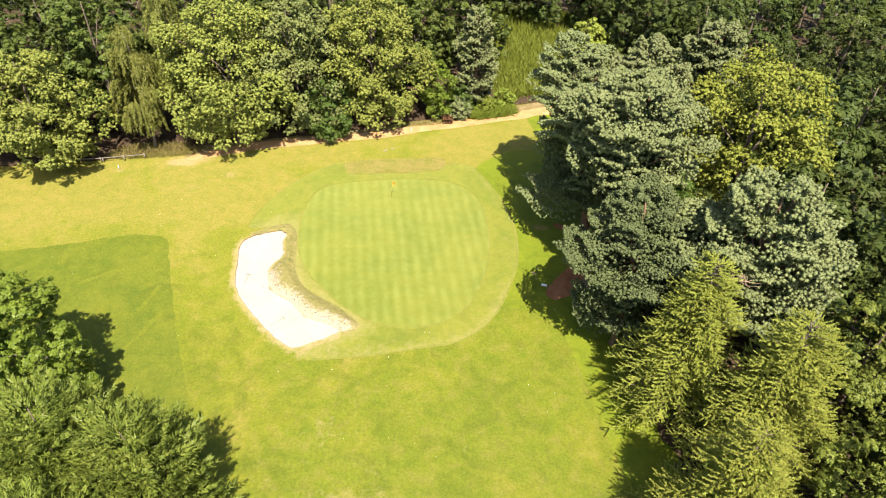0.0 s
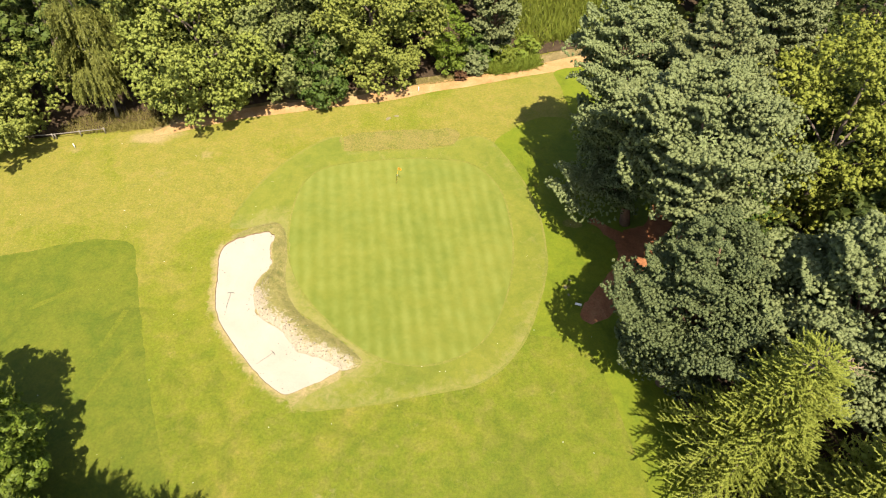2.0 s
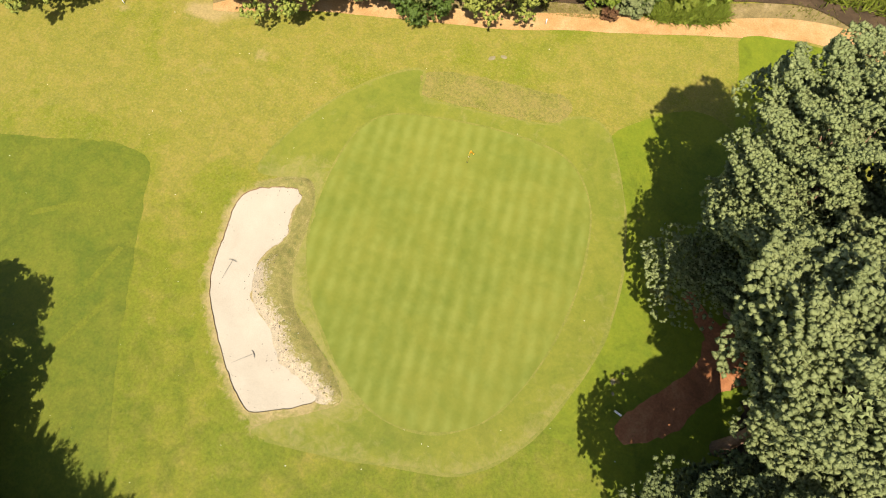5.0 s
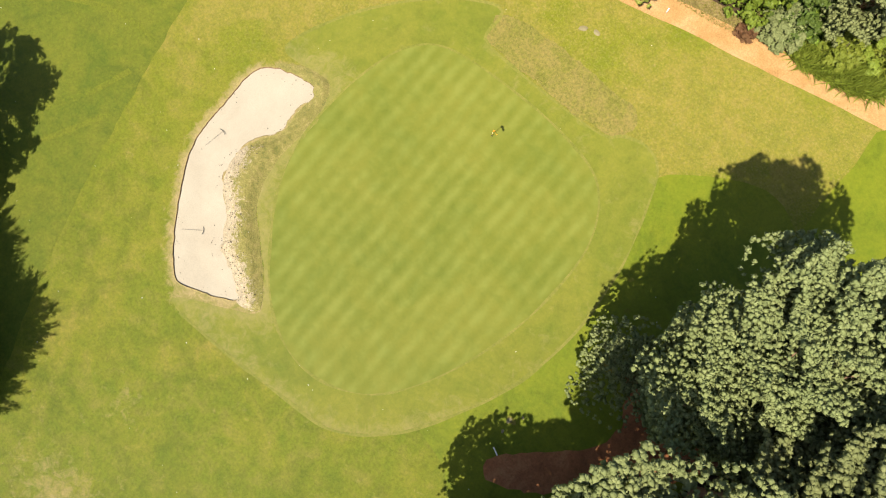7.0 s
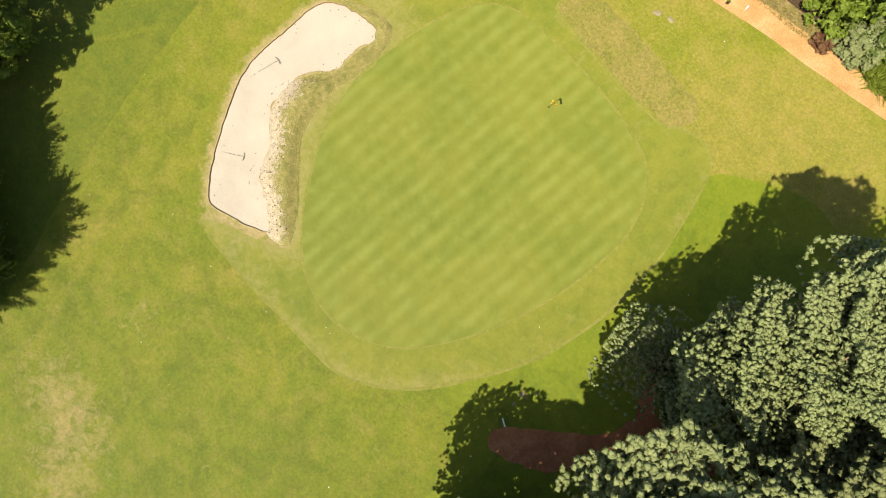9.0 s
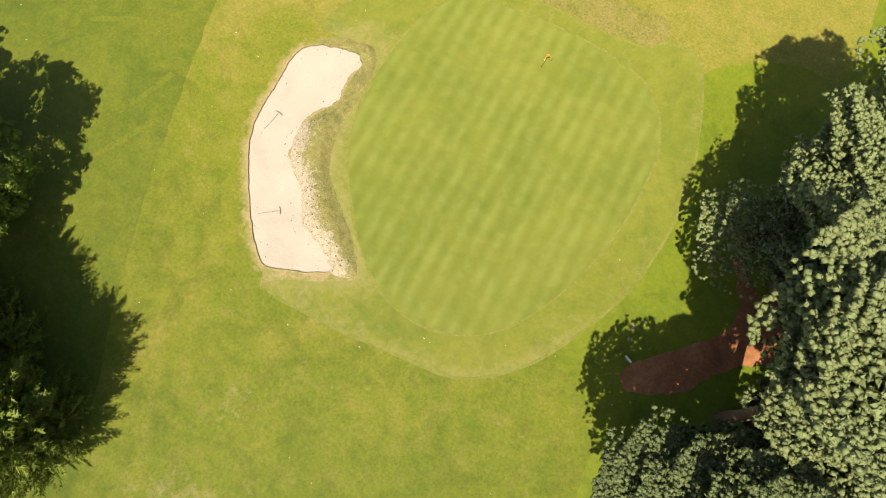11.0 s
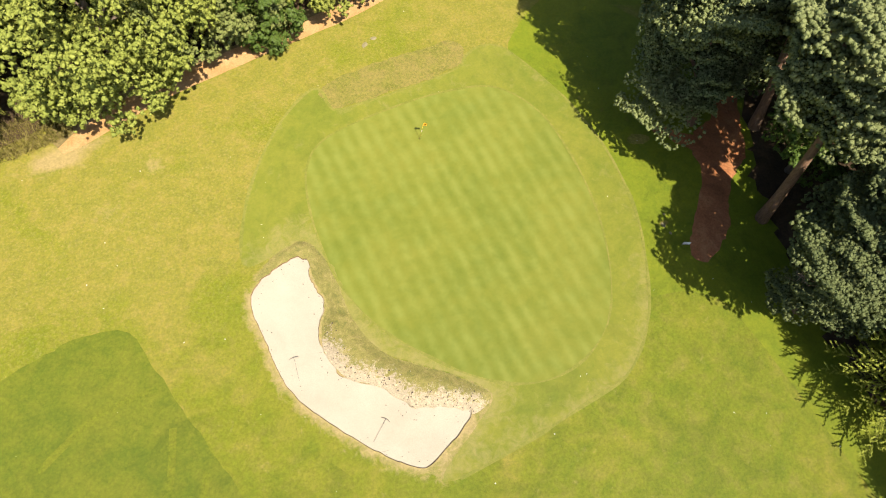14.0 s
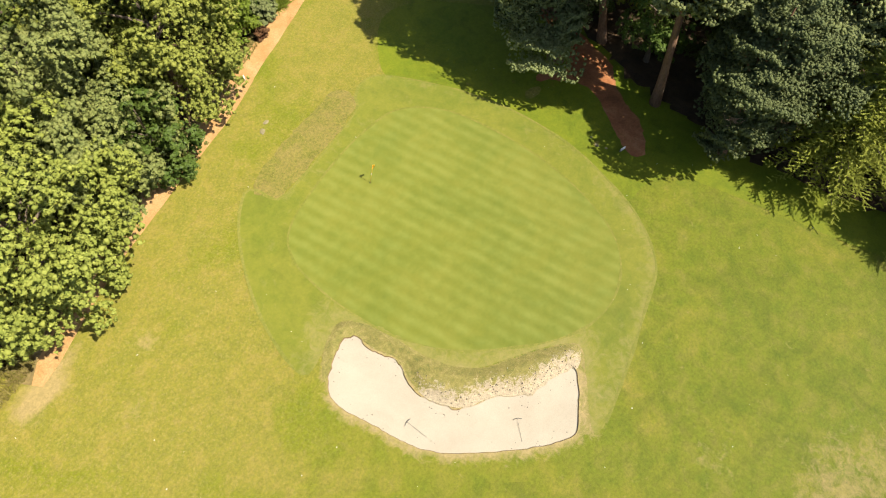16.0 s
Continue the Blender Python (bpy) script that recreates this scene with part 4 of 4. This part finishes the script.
# the pines by the green
pine("pine_tree", 16.2, 55.9, 19.8, 6.2, 21, "broad blue-green pine leaning over the red earth", low=0.12, lean=(-2.8, 6.2), kind="column", boughs=96, bare_side=(0.1, -1.0), fine=0.84)
pine("pine_tree", 21.2, 54.0, 20.8, 4.7, 22, "tall grey-green pine beside the clay track", lean=(-1.2, 4.4), boughs=74, kind="pine", low=0.42)
pine("pine_tree", 17.2, 46.3, 21.6, 5.8, 23, "tall leaning pine with a bare reddish lower trunk", low=0.5, lean=(-1.1, 1.6), boughs=80, kind="pine")
# this pine's shade is carried by its darkened needle colour
tree = pine("pine_tree", 15.8, 39.1, 16.4, 5.3, 24, "olive pine with low spreading branches, shade put into its needle colour", low=0.1, lean=(0.0, 0.7), boughs=60, kind="pine", mat=SHADED_NEEDLE, fine=0.78, ragged=0.55)
dead_twigs(tree, -3.4, 0.6, 7.0, 3, 0.7)
tree = pine("pine_tree", 24.2, 36.6, 19.6, 6.6, 25, "broad grey-green pine with a few dead twigs", low=0.38, boughs=66)
dead_twigs(tree, -3.4, -4.6, 14.2, 4, 0.9)
pine("pine_tree", 31.0, 68.5, 18.6, 4.4, 26, "scots pine with a twisted bare red trunk", low=0.62, lean=(0.6, 1.5), boughs=42, sway=0.035)
pine("pine_tree", 24.4, 62.0, 16.6, 3.8, 27, "grey-green pine at the edge of the wood", boughs=60)
larch("larch_tree", 18.4, 31.6, 16.6, 5.2, 31, LARCH_LEAF, "yellow-green larch with loose feathery shoots")
larch("larch_tree", 22.4, 26.4, 16.6, 5.6, 32, LARCH_LEAF, "yellow-green larch with loose feathery shoots")
larch("larch_tree", 17.6, 20.2, 14.6, 4.9, 33, LARCH_LEAF, "yellow-green larch with loose feathery shoots")
broadleaf("lime_tree", 30.8, 53.8, 21.0, 7.6, 41, GOLD_LEAF, "dense yellow-green broadleaf tree behind the pines", clumps=190, sprigs=40, per=7, rosette=0.2, clump=0.19, kind="round", lean=(-1.0, 0), low=0.1)
broadleaf("sycamore_tree", 30.2, 29.0, 14.8, 5.0, 42, SYCAMORE_LEAF, "green broadleaf tree beside the larches", clumps=115)
broadleaf("sycamore_tree", 27.4, 19.0, 14.0, 4.6, 43, SYCAMORE_LEAF, "green broadleaf tree beside the larches", clumps=115)
broadleaf("holly_tree", 21.6, 49.4, 12.0, 3.4, 44, DEEP_LEAF, "dark understorey holly between the pines", clumps=110, sprigs=12, per=14)
broadleaf("holly_tree", 22.6, 43.4, 13.0, 3.6, 45, OAK_LEAF, "dark understorey tree between the pines", clumps=110, sprigs=12, per=14)
broadleaf("holly_tree", 23.0, 56.8, 11.0, 3.0, 46, OAK_LEAF, "dark understorey tree between the pines", clumps=100, sprigs=12, per=14)
# the trees along the path
broadleaf("lime_tree", -25.8, 71.0, 18.0, 7.2, 51, LIME_LEAF, "great broadleaf tree overhanging the path", clumps=205, sprigs=41, per=7, leaf=0.16, rosette=0.2, low=0.1, lump=0.55, clump=0.19)
broadleaf("lime_tree", -18.6, 74.4, 17.0, 5.8, 52, OLIVE_LEAF, "grey-olive broadleaf tree hanging over the orange path", clumps=150, sprigs=41, per=7, leaf=0.16, rosette=0.2, low=0.1, lump=0.55, clump=0.19)
broadleaf("lime_tree", -9.2, 77.7, 17.6, 6.3, 53, LIME_LEAF, "broadleaf tree with pale yellowish leaf tips", clumps=175, sprigs=41, per=7, leaf=0.16, rosette=0.2, low=0.1, lump=0.55, clump=0.19)
broadleaf("holly_bush", -14.6, 73.4, 8.2, 3.0, 54, DEEP_LEAF, "deep green bushy shrub beside the path", clumps=120, low=0.05, leaf=0.17, category="bush", limbs=3, per=13)
weeping("birch_tree", -36.0, 69.2, 15.5, 3.1, 55, BIRCH_LEAF, "weeping birch with hanging olive strands")
weeping("birch_tree", -33.4, 74.8, 18.6, 3.5, 155, BIRCH_LEAF, "weeping birch with hanging olive strands")
broadleaf("sycamore_tree", -46.0, 64.4, 13.6, 6.2, 56, LIME_LEAF, "broadleaf tree over a low rail fence", clumps=150, sprigs=41, per=7, leaf=0.16, rosette=0.2, low=0.06, lump=0.55, clump=0.19)
pine("pine_tree", 4.8, 83.6, 14.6, 3.6, 57, "small grey-green pine among shrubs by the path", low=0.1, boughs=56)
broadleaf("hazel_bush", -0.8, 80.9, 8.0, 2.7, 58, FRESH_LEAF, "bright green shrub at the path's edge", clumps=100, low=0.05, leaf=0.17, category="bush", limbs=3, per=13)
broadleaf("hazel_bush", 2.6, 81.6, 4.6, 2.0, 59, DEEP_LEAF, "green shrub at the path's edge", clumps=70, low=0.05, leaf=0.17, category="bush", limbs=3, per=13)
broadleaf("gorse_bush", 9.0, 84.6, 2.6, 1.8, 60, HERB_LEAF, "low spreading green bush at the path's edge", clumps=60, low=0.05, leaf=0.17, category="bush", limbs=2, per=13)
broadleaf("maple_bush", 24.2, 102.6, 7.0, 3.0, 160, GOLD_LEAF, "golden-leaved young tree among tall herbs", clumps=100, leaf=0.3, category="bush", limbs=3, per=13)
broadleaf("grey_bush", 2.5, 80.5, 3.2, 1.6, 162, PINE_LEAF, "grey-green bush overhanging the path", clumps=70, low=0.05, category="bush", limbs=3, per=18)
broadleaf("gorse_bush", 6.3, 82.2, 2.6, 1.4, 163, HERB_LEAF, "bright green leafy bush overhanging the path", clumps=60, low=0.05, category="bush", limbs=3, per=18)
broadleaf("hazel_bush", 3.8, 82.6, 2.6, 1.4, 164, FRESH_LEAF, "low bright green bush at the path's edge", clumps=50, low=0.05, category="bush", limbs=3, per=18)
broadleaf("heather_bush", 0.9, 78.9, 1.3, 0.75, 165, RUST_LEAF, "small rust-brown bush at the path's edge", clumps=26, low=0.05, leaf=0.12, category="bush", limbs=3, per=16)
# the trees at the near side
broadleaf("sycamore_tree", -31.0, 29.8, 13.2, 5.0, 61, FRESH_LEAF, "bright green broadleaf tree on the near side", clumps=180, leaf=0.2, per=28, low=0.08)
broadleaf("sycamore_tree", -38.4, 29.0, 13.0, 5.2, 161, FRESH_LEAF, "bright green broadleaf tree on the near side", clumps=100, leaf=0.23, per=24, low=0.08)
cypress("cypress_tree", -17.9, 20.8, 12.4, 3.4, 62, CYPRESS_LEAF, "feathery green cypress with upswept plumes")
cypress("cypress_tree", -23.4, 22.0, 12.6, 4.4, 63, CYPRESS_LEAF, "feathery green cypress with upswept plumes")
cypress("cypress_tree", -20.8, 14.6, 12.4, 4.8, 64, CYPRESS_LEAF, "feathery green cypress with upswept plumes")
# the wood behind
WOOD = dict(leaf=0.5, clumps=130, sprigs=7, per=9, core=8, group="woodland trees", limbs=5)
wood_kinds = [broadleaf("oak_tree", 38, 62, 16.0, 6.2, 71, OAK_LEAF, "dark green woodland tree", **WOOD),
              broadleaf("oak_tree", 37, 46, 15.0, 5.8, 72, OAK_LEAF, "dark green woodland tree", **WOOD),
              broadleaf("ash_tree", -4, 92, 17.0, 5.6, 73, SHADED_ASH_LEAF, "green woodland tree behind the path", **WOOD)]
FAR = dict(leaf=0.8, clumps=66, sprigs=5, per=6, core=3, group="woodland trees", limbs=3, clump=0.2)
far_kinds = [broadleaf("oak_tree", -10, 116, 17.0, 6.6, 74, OAK_LEAF, "dark green tree of the far wood", **FAR),
             broadleaf("ash_tree", 0, 128, 17.0, 6.8, 75, SHADED_ASH_LEAF, "green tree of the far wood", **FAR)]
rng = np.random.default_rng(5)
spots = [(34, 34), (42, 38), (36, 56), (46, 52), (48, 64), (38, 74), (46, 78), (36, 86), (46, 92), (54, 46), (56, 84), (34, 95), (36, 24), (43, 28), (31, 42), (33, 15), (40, 102), (33, 108), (54, 70),
         (-15, 85), (-25, 83), (-31, 84), (-44, 79), (-52, 72), (-54, 84), (-6, 86), (4, 95), (-20, 94), (-36, 92), (-46, 94), (0, 104), (-12, 104), (6, 121), (-28, 106), (-42, 106), (-58, 96), (-57, 63), (46, 106), (8, 125), (15, 121), (22, 118), (29, 113), (12, 131), (-41.5, 73), (-50, 67.5), (-30.5, 77.5), (-41, 24), (-35, 20), (-32, 13), (34, 120)]
far_spots = [(x + rng.uniform(-3, 3), y + rng.uniform(-3, 3)) for y in (118, 131) for x in range(-88, 110, 13)] + [(x + rng.uniform(-3, 3), y + rng.uniform(-3, 3)) for x in (64, 76, 90) for y in range(36, 112, 13)]
far_spots += [(x + rng.uniform(-3, 3), y + rng.uniform(-3, 3)) for x in (-68, -80) for y in range(60, 112, 13)]
far_spots = [(x, y) for x, y in far_spots if not (5 < x < 32 and y < 129)]
for i, (x, y) in enumerate(spots + far_spots):
    k = rng.uniform(0.85, 1.15)
    if i >= len(spots):
        src = far_kinds[i % 2]
    else:
        src = wood_kinds[i % 2] if x > 20 else wood_kinds[2 - (i % 3 == 0)]
    src.scale = (k, k, k * rng.uniform(0.9, 1.1))
    copy_thing(src, pose(x, y, float(base_height(x, y)) - 0.05, 0, 0, rng.uniform(0, 360)))
    src.scale = (1, 1, 1)


# ---- grasses and small things ----
def blades(name, edge, count, seed, mat, label, tall=(0.15, 0.35), wide=0.05, weight=None, fall=height, lift=0.0, droop=0.5):
    """Standing blades strewn over a patch: one mesh of kind stuff."""
    rng = np.random.default_rng(seed)
    (x0, y0), (x1, y1) = edge.min(0), edge.max(0)
    p = rng.uniform((x0, y0), (x1, y1), (count * 4, 2))
    keep = inside(edge, p[:, 0], p[:, 1])
    if weight:
        keep &= rng.random(len(p)) < weight(p[:, 0], p[:, 1])
    p = p[keep][:count]
    n = len(p)
    along = unit(rng.normal(0, droop, (n, 3)) + (0, 0, 1))
    L = rng.uniform(*tall, n)
    at = np.c_[p, fall(p[:, 0], p[:, 1]) + lift] + along * (L * 0.42)[:, None]
    normal = unit(np.cross(along, rng.normal(0, 1, (n, 3))))
    ob = leaves(name, at, normal, along, L, wide * rng.uniform(0.7, 1.4, n), mat, None)
    return tagged(ob, label, "grass", kind="stuff")


def patchy(scale, cut, seed):
    def weight(x, y):
        return np.array([1.0 if noise.noise(Vector((a * scale, b * scale, seed))) > cut else 0.06 for a, b in zip(x, y)])
    return weight


blades("dry_grass", BANK_EDGE, 3500, 1, STRAW, "dry straw-coloured tussocks on the bunker bank", (0.08, 0.18), 0.035, droop=0.9, weight= lambda x, y: smooth(0.05, 0.7, -distance(SAND_EDGE, x, y)) + 0.1)
blades("dry_grass", spline([(-12.0, 67.2), (-8.3, 68.4), (-4, 69.0), (0.1, 69.2), (0.5, 67.5), (-0.6, 66.5), (-5.5, 65.6), (-10.6, 65.1), (-11.5, 65.5)]), 3000, 2, STRAW, "dry brownish long grass behind the green", (0.08, 0.16), 0.05, droop=1.0)
blades("grass_tufts", spline([(5.9, 44.0), (8.4, 42.8), (10.8, 41.4), (12.0, 46.0), (11.6, 54.0), (11.0, 64.0), (9.0, 68.0), (6.0, 66.5), (7.4, 60.8), (8.4, 55.5), (8.4, 50.5), (7.3, 46.5)]), 5000, 3, TUFT, "longer tufted green grass beside the apron", (0.05, 0.11), 0.03, patchy(0.5, -0.1, 3))
blades("tall_herbs", spline([(8.5, 87.4), (14, 88.0), (22, 88.4), (29, 90.0), (31, 100), (30, 124), (12, 126), (8.0, 104)]), 26000, 4, HERB_LEAF, "dense bed of tall bright green herbs beyond the path", (0.9, 2.2), 0.18, droop=0.75)
blades("verge_grass", np.r_[mid + side * (half + 0.2), (mid + side * (half + 1.9))[::-1]], 5000, 5, TUFT, "uncut grass and weeds along the path's far side", (0.2, 0.5), 0.06, patchy(0.4, -0.05, 5))
blades("overhanging_fern", spline([(4.2, 80.3), (6.0, 80.4), (8.4, 81.2), (10.6, 82.4), (10.2, 84.0), (7.2, 83.2), (4.6, 82.0)]), 5200, 7, HERB_LEAF, "arching green fern fronds hanging over the path's edge", (0.8, 1.5), 0.13, droop=0.8)
blades("leaf_litter", spline([(-5.0, 77.2), (-2.2, 77.6), (0.6, 78.7), (1.2, 79.9), (-0.8, 79.8), (-4.2, 78.6)]), 3000, 8, STRAW, "dry tan litter and dead leaves beside the path", (0.08, 0.2), 0.09, droop=2.0)
blades("path_tufts", np.r_[mid - side * (half + 0.02), (mid - side * (half + 0.75))[::-1]], 5200, 9, TUFT, "short grass tufts fraying the path's edge", (0.04, 0.1), 0.05, patchy(0.8, -0.25, 4), droop=0.8)
blades("dry_scrub", spline([(-41, 66.6), (-37, 66.6), (-31.6, 67.6), (-30.4, 68.8), (-33, 70.4), (-39, 69.4)]), 5000, 6, STRAW, "dry brown bramble and dead grass by the fence", (0.3, 0.8), 0.06, droop=0.9)


def block(bm, size, m):
    """A slightly bevelled box of the given size at the pose m."""
    made = bmesh.ops.create_cube(bm, size=1.0, matrix=m @ Matrix.Diagonal((*size, 1)))["verts"]
    edges = list({e for v in made for e in v.link_edges})
    bmesh.ops.bevel(bm, geom=edges, offset=min(size) * 0.18, segments=1, affect="EDGES")


def thing(name, x, y, z, label, category, group="", turn=0.0):
    ob = new(name)
    ob.matrix_world = pose(x, y, z, 0, 0, turn)
    return tagged(ob, label, category, group)


def rod(a, b, r0, r1=None, sides=8):
    bm = bmesh.new()
    tube(bm, [Vector(a), (Vector(a) + Vector(b)) / 2, Vector(b)], [r0, (r0 + (r1 or r0)) / 2, r1 or r0], sides)
    return bm


def rake(x, y, turn):
    """A bunker rake lying on the sand: handle, head, tines."""
    z = float(sand_height(np.array([x]), np.array([y]))[0]) + 0.06
    root = thing("bunker_rake", x, y, z, "dark bunker rake lying on the pale sand", "rake", "bunker rakes", turn)
    part("handle", rod((0, 0, 0.02), (0, -1.62, 0.0), 0.008), RAKE_PAINT, root)
    line = [Vector((0.29 * t, -0.07 * t * t, 0.02)) for t in np.linspace(-1, 1, 9)]
    bm = bmesh.new()
    tube(bm, line, [0.018] * 9, 6)
    head = part("head", bm, RAKE_PAINT, root)
    for p in line:
        part("tine", rod(p, p + Vector((0, 0, -0.075)), 0.008, 0.005, 5), RAKE_PAINT, head)
    return root


rake(-14.40, 40.98, math.degrees(math.atan2(1.06, 1.15)) - 90 + 1)
rake(-18.95, 46.6, -1)

# flagstick in its cup
fx, fy = -5.75, 60.5
fz = float(base_height(fx, fy)) + 0.03
flag = thing("flagstick", fx, fy, fz, "yellow and white flagstick with a small flag in the cup", "flagstick")
part("pole", rod((0, 0, -0.1), (0.25, -0.30, 2.13), 0.016, 0.012), YELLOW, flag)
bm = bmesh.new()
rows = []
for i in range(8):
    u = i / 7
    rows.append([bm.verts.new((0.245 - 0.04 * v + 0.34 * u, -0.295 + 0.05 * v + 0.10 * u + 0.05 * math.sin(6 * u), 2.10 - v * 0.34 - 0.22 * u * u)) for v in (0, 0.5, 1)])
for p, q in zip(rows, rows[1:]):
    for k in (0, 1):
        bm.faces.new((p[k], q[k], q[k + 1], p[k + 1])).smooth = True
bmesh.ops.solidify(bm, geom=bm.faces[:], thickness=0.006)
cloth = part("flag", bm, YELLOW, flag, "yellow cloth flag")
bm = bmesh.new()
block(bm, (0.10, 0.02, 0.30), pose(0.27, -0.26, 1.93, 0, 0, 16))
part("hoist_band", bm, ORANGE, cloth, "orange band along the flag's hoist")
part("band", rod((0.117, -0.140, 0.95), (0.145, -0.174, 1.2), 0.02), WHITE, flag, "white painted band")
bm = bmesh.new()
tube(bm, [Vector((0, 0, 0.004)), Vector((0, 0, 0.008)), Vector((0, 0, 0.012))], [0.056, 0.056, 0.054], 20)
part("cup", bm, BLACK, flag, "dark round hole cup")

# low sign beside the clay
sx, sy = 10.3, 46.05
sign = thing("notice_board", sx, sy, float(base_height(sx, sy)), "small white low notice board on short posts", "sign", turn=-18)
bm = bmesh.new()
block(bm, (0.55, 0.05, 0.24), pose(0, 0, 0.36, -8))
part("panel", bm, WHITE, sign)
for dx in (-0.24, 0.24):
    bm = bmesh.new()
    block(bm, (0.05, 0.05, 0.45), pose(dx, 0.05, 0.2))
    part("post", bm, OLD_WOOD, sign)

# rail fence before the scrub
for k, (ax, ay, bx, by) in enumerate([(-45.6, 64.4, -41.0, 65.4), (-41.0, 65.4, -36.2, 66.6)]):
    fence = thing("rail_fence", ax, ay, float(base_height(ax, ay)), "weathered grey low wooden rail fence", "fence", "rail fences")
    d = Vector((bx - ax, by - ay, float(base_height(bx, by) - base_height(ax, ay))))
    part("rail", rod(Vector((0, 0, 0.62)), d + Vector((0, 0, 0.60)), 0.045, 0.04), OLD_WOOD, fence)
    for t in (0.02, 0.5, 0.97):
        part("post", rod(d * t, d * t + Vector((0, 0, 0.72)), 0.06), OLD_WOOD, fence)

# marker posts, slabs and stones
for x, y, h in [(-4.0, 76.0, 0.55), (-38.6, 64.2, 0.5)]:
    post = thing("marker_post", x, y, float(base_height(x, y)), "short white painted marker post in the grass", "post", "marker posts")
    part("shaft", rod((0, 0, -0.1), (0, 0, h), 0.05), WHITE, post)
    part("cap", rod((0, 0, h), (0, 0, h + 0.04), 0.06, 0.03), WHITE, post)
for k, (x, y, s) in enumerate([(-6.3, 71.3, 0.24), (-7.2, 70.8, 0.28), (9.5, 48.1, 0.2), (9.7, 47.3, 0.12), (10.0, 48.9, 0.1)]):
    rng = np.random.default_rng(90 + k)
    bm = bmesh.new()
    bmesh.ops.create_icosphere(bm, subdivisions=2, radius=s)
    for v in bm.verts:
        v.co = Vector((v.co.x * 1.2, v.co.y * 0.8, v.co.z * 0.22)) * (1 + 0.25 * noise.noise(v.co * 4 + Vector((k * 5, 0, 0))))
    me = bpy.data.meshes.new("flat_stone")
    bm.to_mesh(me)
    bm.free()
    me.materials.append(PALE_STONE)
    st = new("flat_stone", me)
    st.matrix_world = pose(x, y, float(base_height(x, y)) + 0.02, 0, 0, 40 * k)
    tagged(st, "flat pale stone showing in the grass", "stone", "flat stones")


def scatter(name, pts, size, mat, label, category, fall, seed):
    """Small lumps strewn about: one mesh of kind stuff."""
    rng = np.random.default_rng(seed)
    base = [(0, 0, 1), (1, 0, 0), (0, 1, 0), (-1, 0, 0), (0, -1, 0)]
    v, f = [], []
    for x, y in pts:
        r = size * rng.uniform(0.6, 1.5)
        z = float(fall(np.array([x]), np.array([y]))[0]) + 0.03
        f += [(len(v), len(v) + a, len(v) + b) for a, b in ((1, 2), (2, 3), (3, 4), (4, 1))]
        v += [(x + p[0] * r * rng.uniform(0.7, 1.3), y + p[1] * r, z + p[2] * r * 0.8 - (0 if p[2] else 0.02)) for p in base]
    return tagged(put(name, v, f, mat, smooth_faces=False), label, category, kind="stuff")


rng = np.random.default_rng(8)
pts = rng.uniform((-45, 24), (14, 74), (90, 2))
pts = pts[~inside(GREEN_EDGE, pts[:, 0], pts[:, 1]) & ~inside(SAND_EDGE, pts[:, 0], pts[:, 1])]
scatter("white_specks", pts, 0.03, WHITE, "small white flower heads scattered in the grass", "flowers", lambda x, y: height(x, y) + 0.02, 1)
pts = rng.uniform((-21, 37), (-9, 54), (2600, 2))
s = distance(SAND_EDGE, pts[:, 0], pts[:, 1])
pts = pts[(s > 0.1) & (s < 0.75) & (rng.random(len(pts)) < 0.22)]
scatter("soil_crumbs", pts, 0.03, CRUMB_SOIL, "dark crumbs of soil on the sand's edge", "soil", sand_height, 2)
pts = rng.uniform((-18, 39), (-7, 48), (9000, 2))
s = -distance(SAND_EDGE, pts[:, 0], pts[:, 1])
pts = pts[(s > 0.02) & (distance(BANK_EDGE, pts[:, 0], pts[:, 1]) > 0.1) & (rng.random(len(pts)) < np.clip(0.9 - s / 1.5, 0, 1))]
scatter("sandy_clods", pts[::2], 0.045, PALE_CLOD, "pale clods of sandy soil on the crumbling bank", "soil", height, 3)
scatter("soil_crumbs", pts[1::4], 0.05, CRUMB_SOIL, "dark crumbs of soil on the crumbling bank", "soil", height, 4)
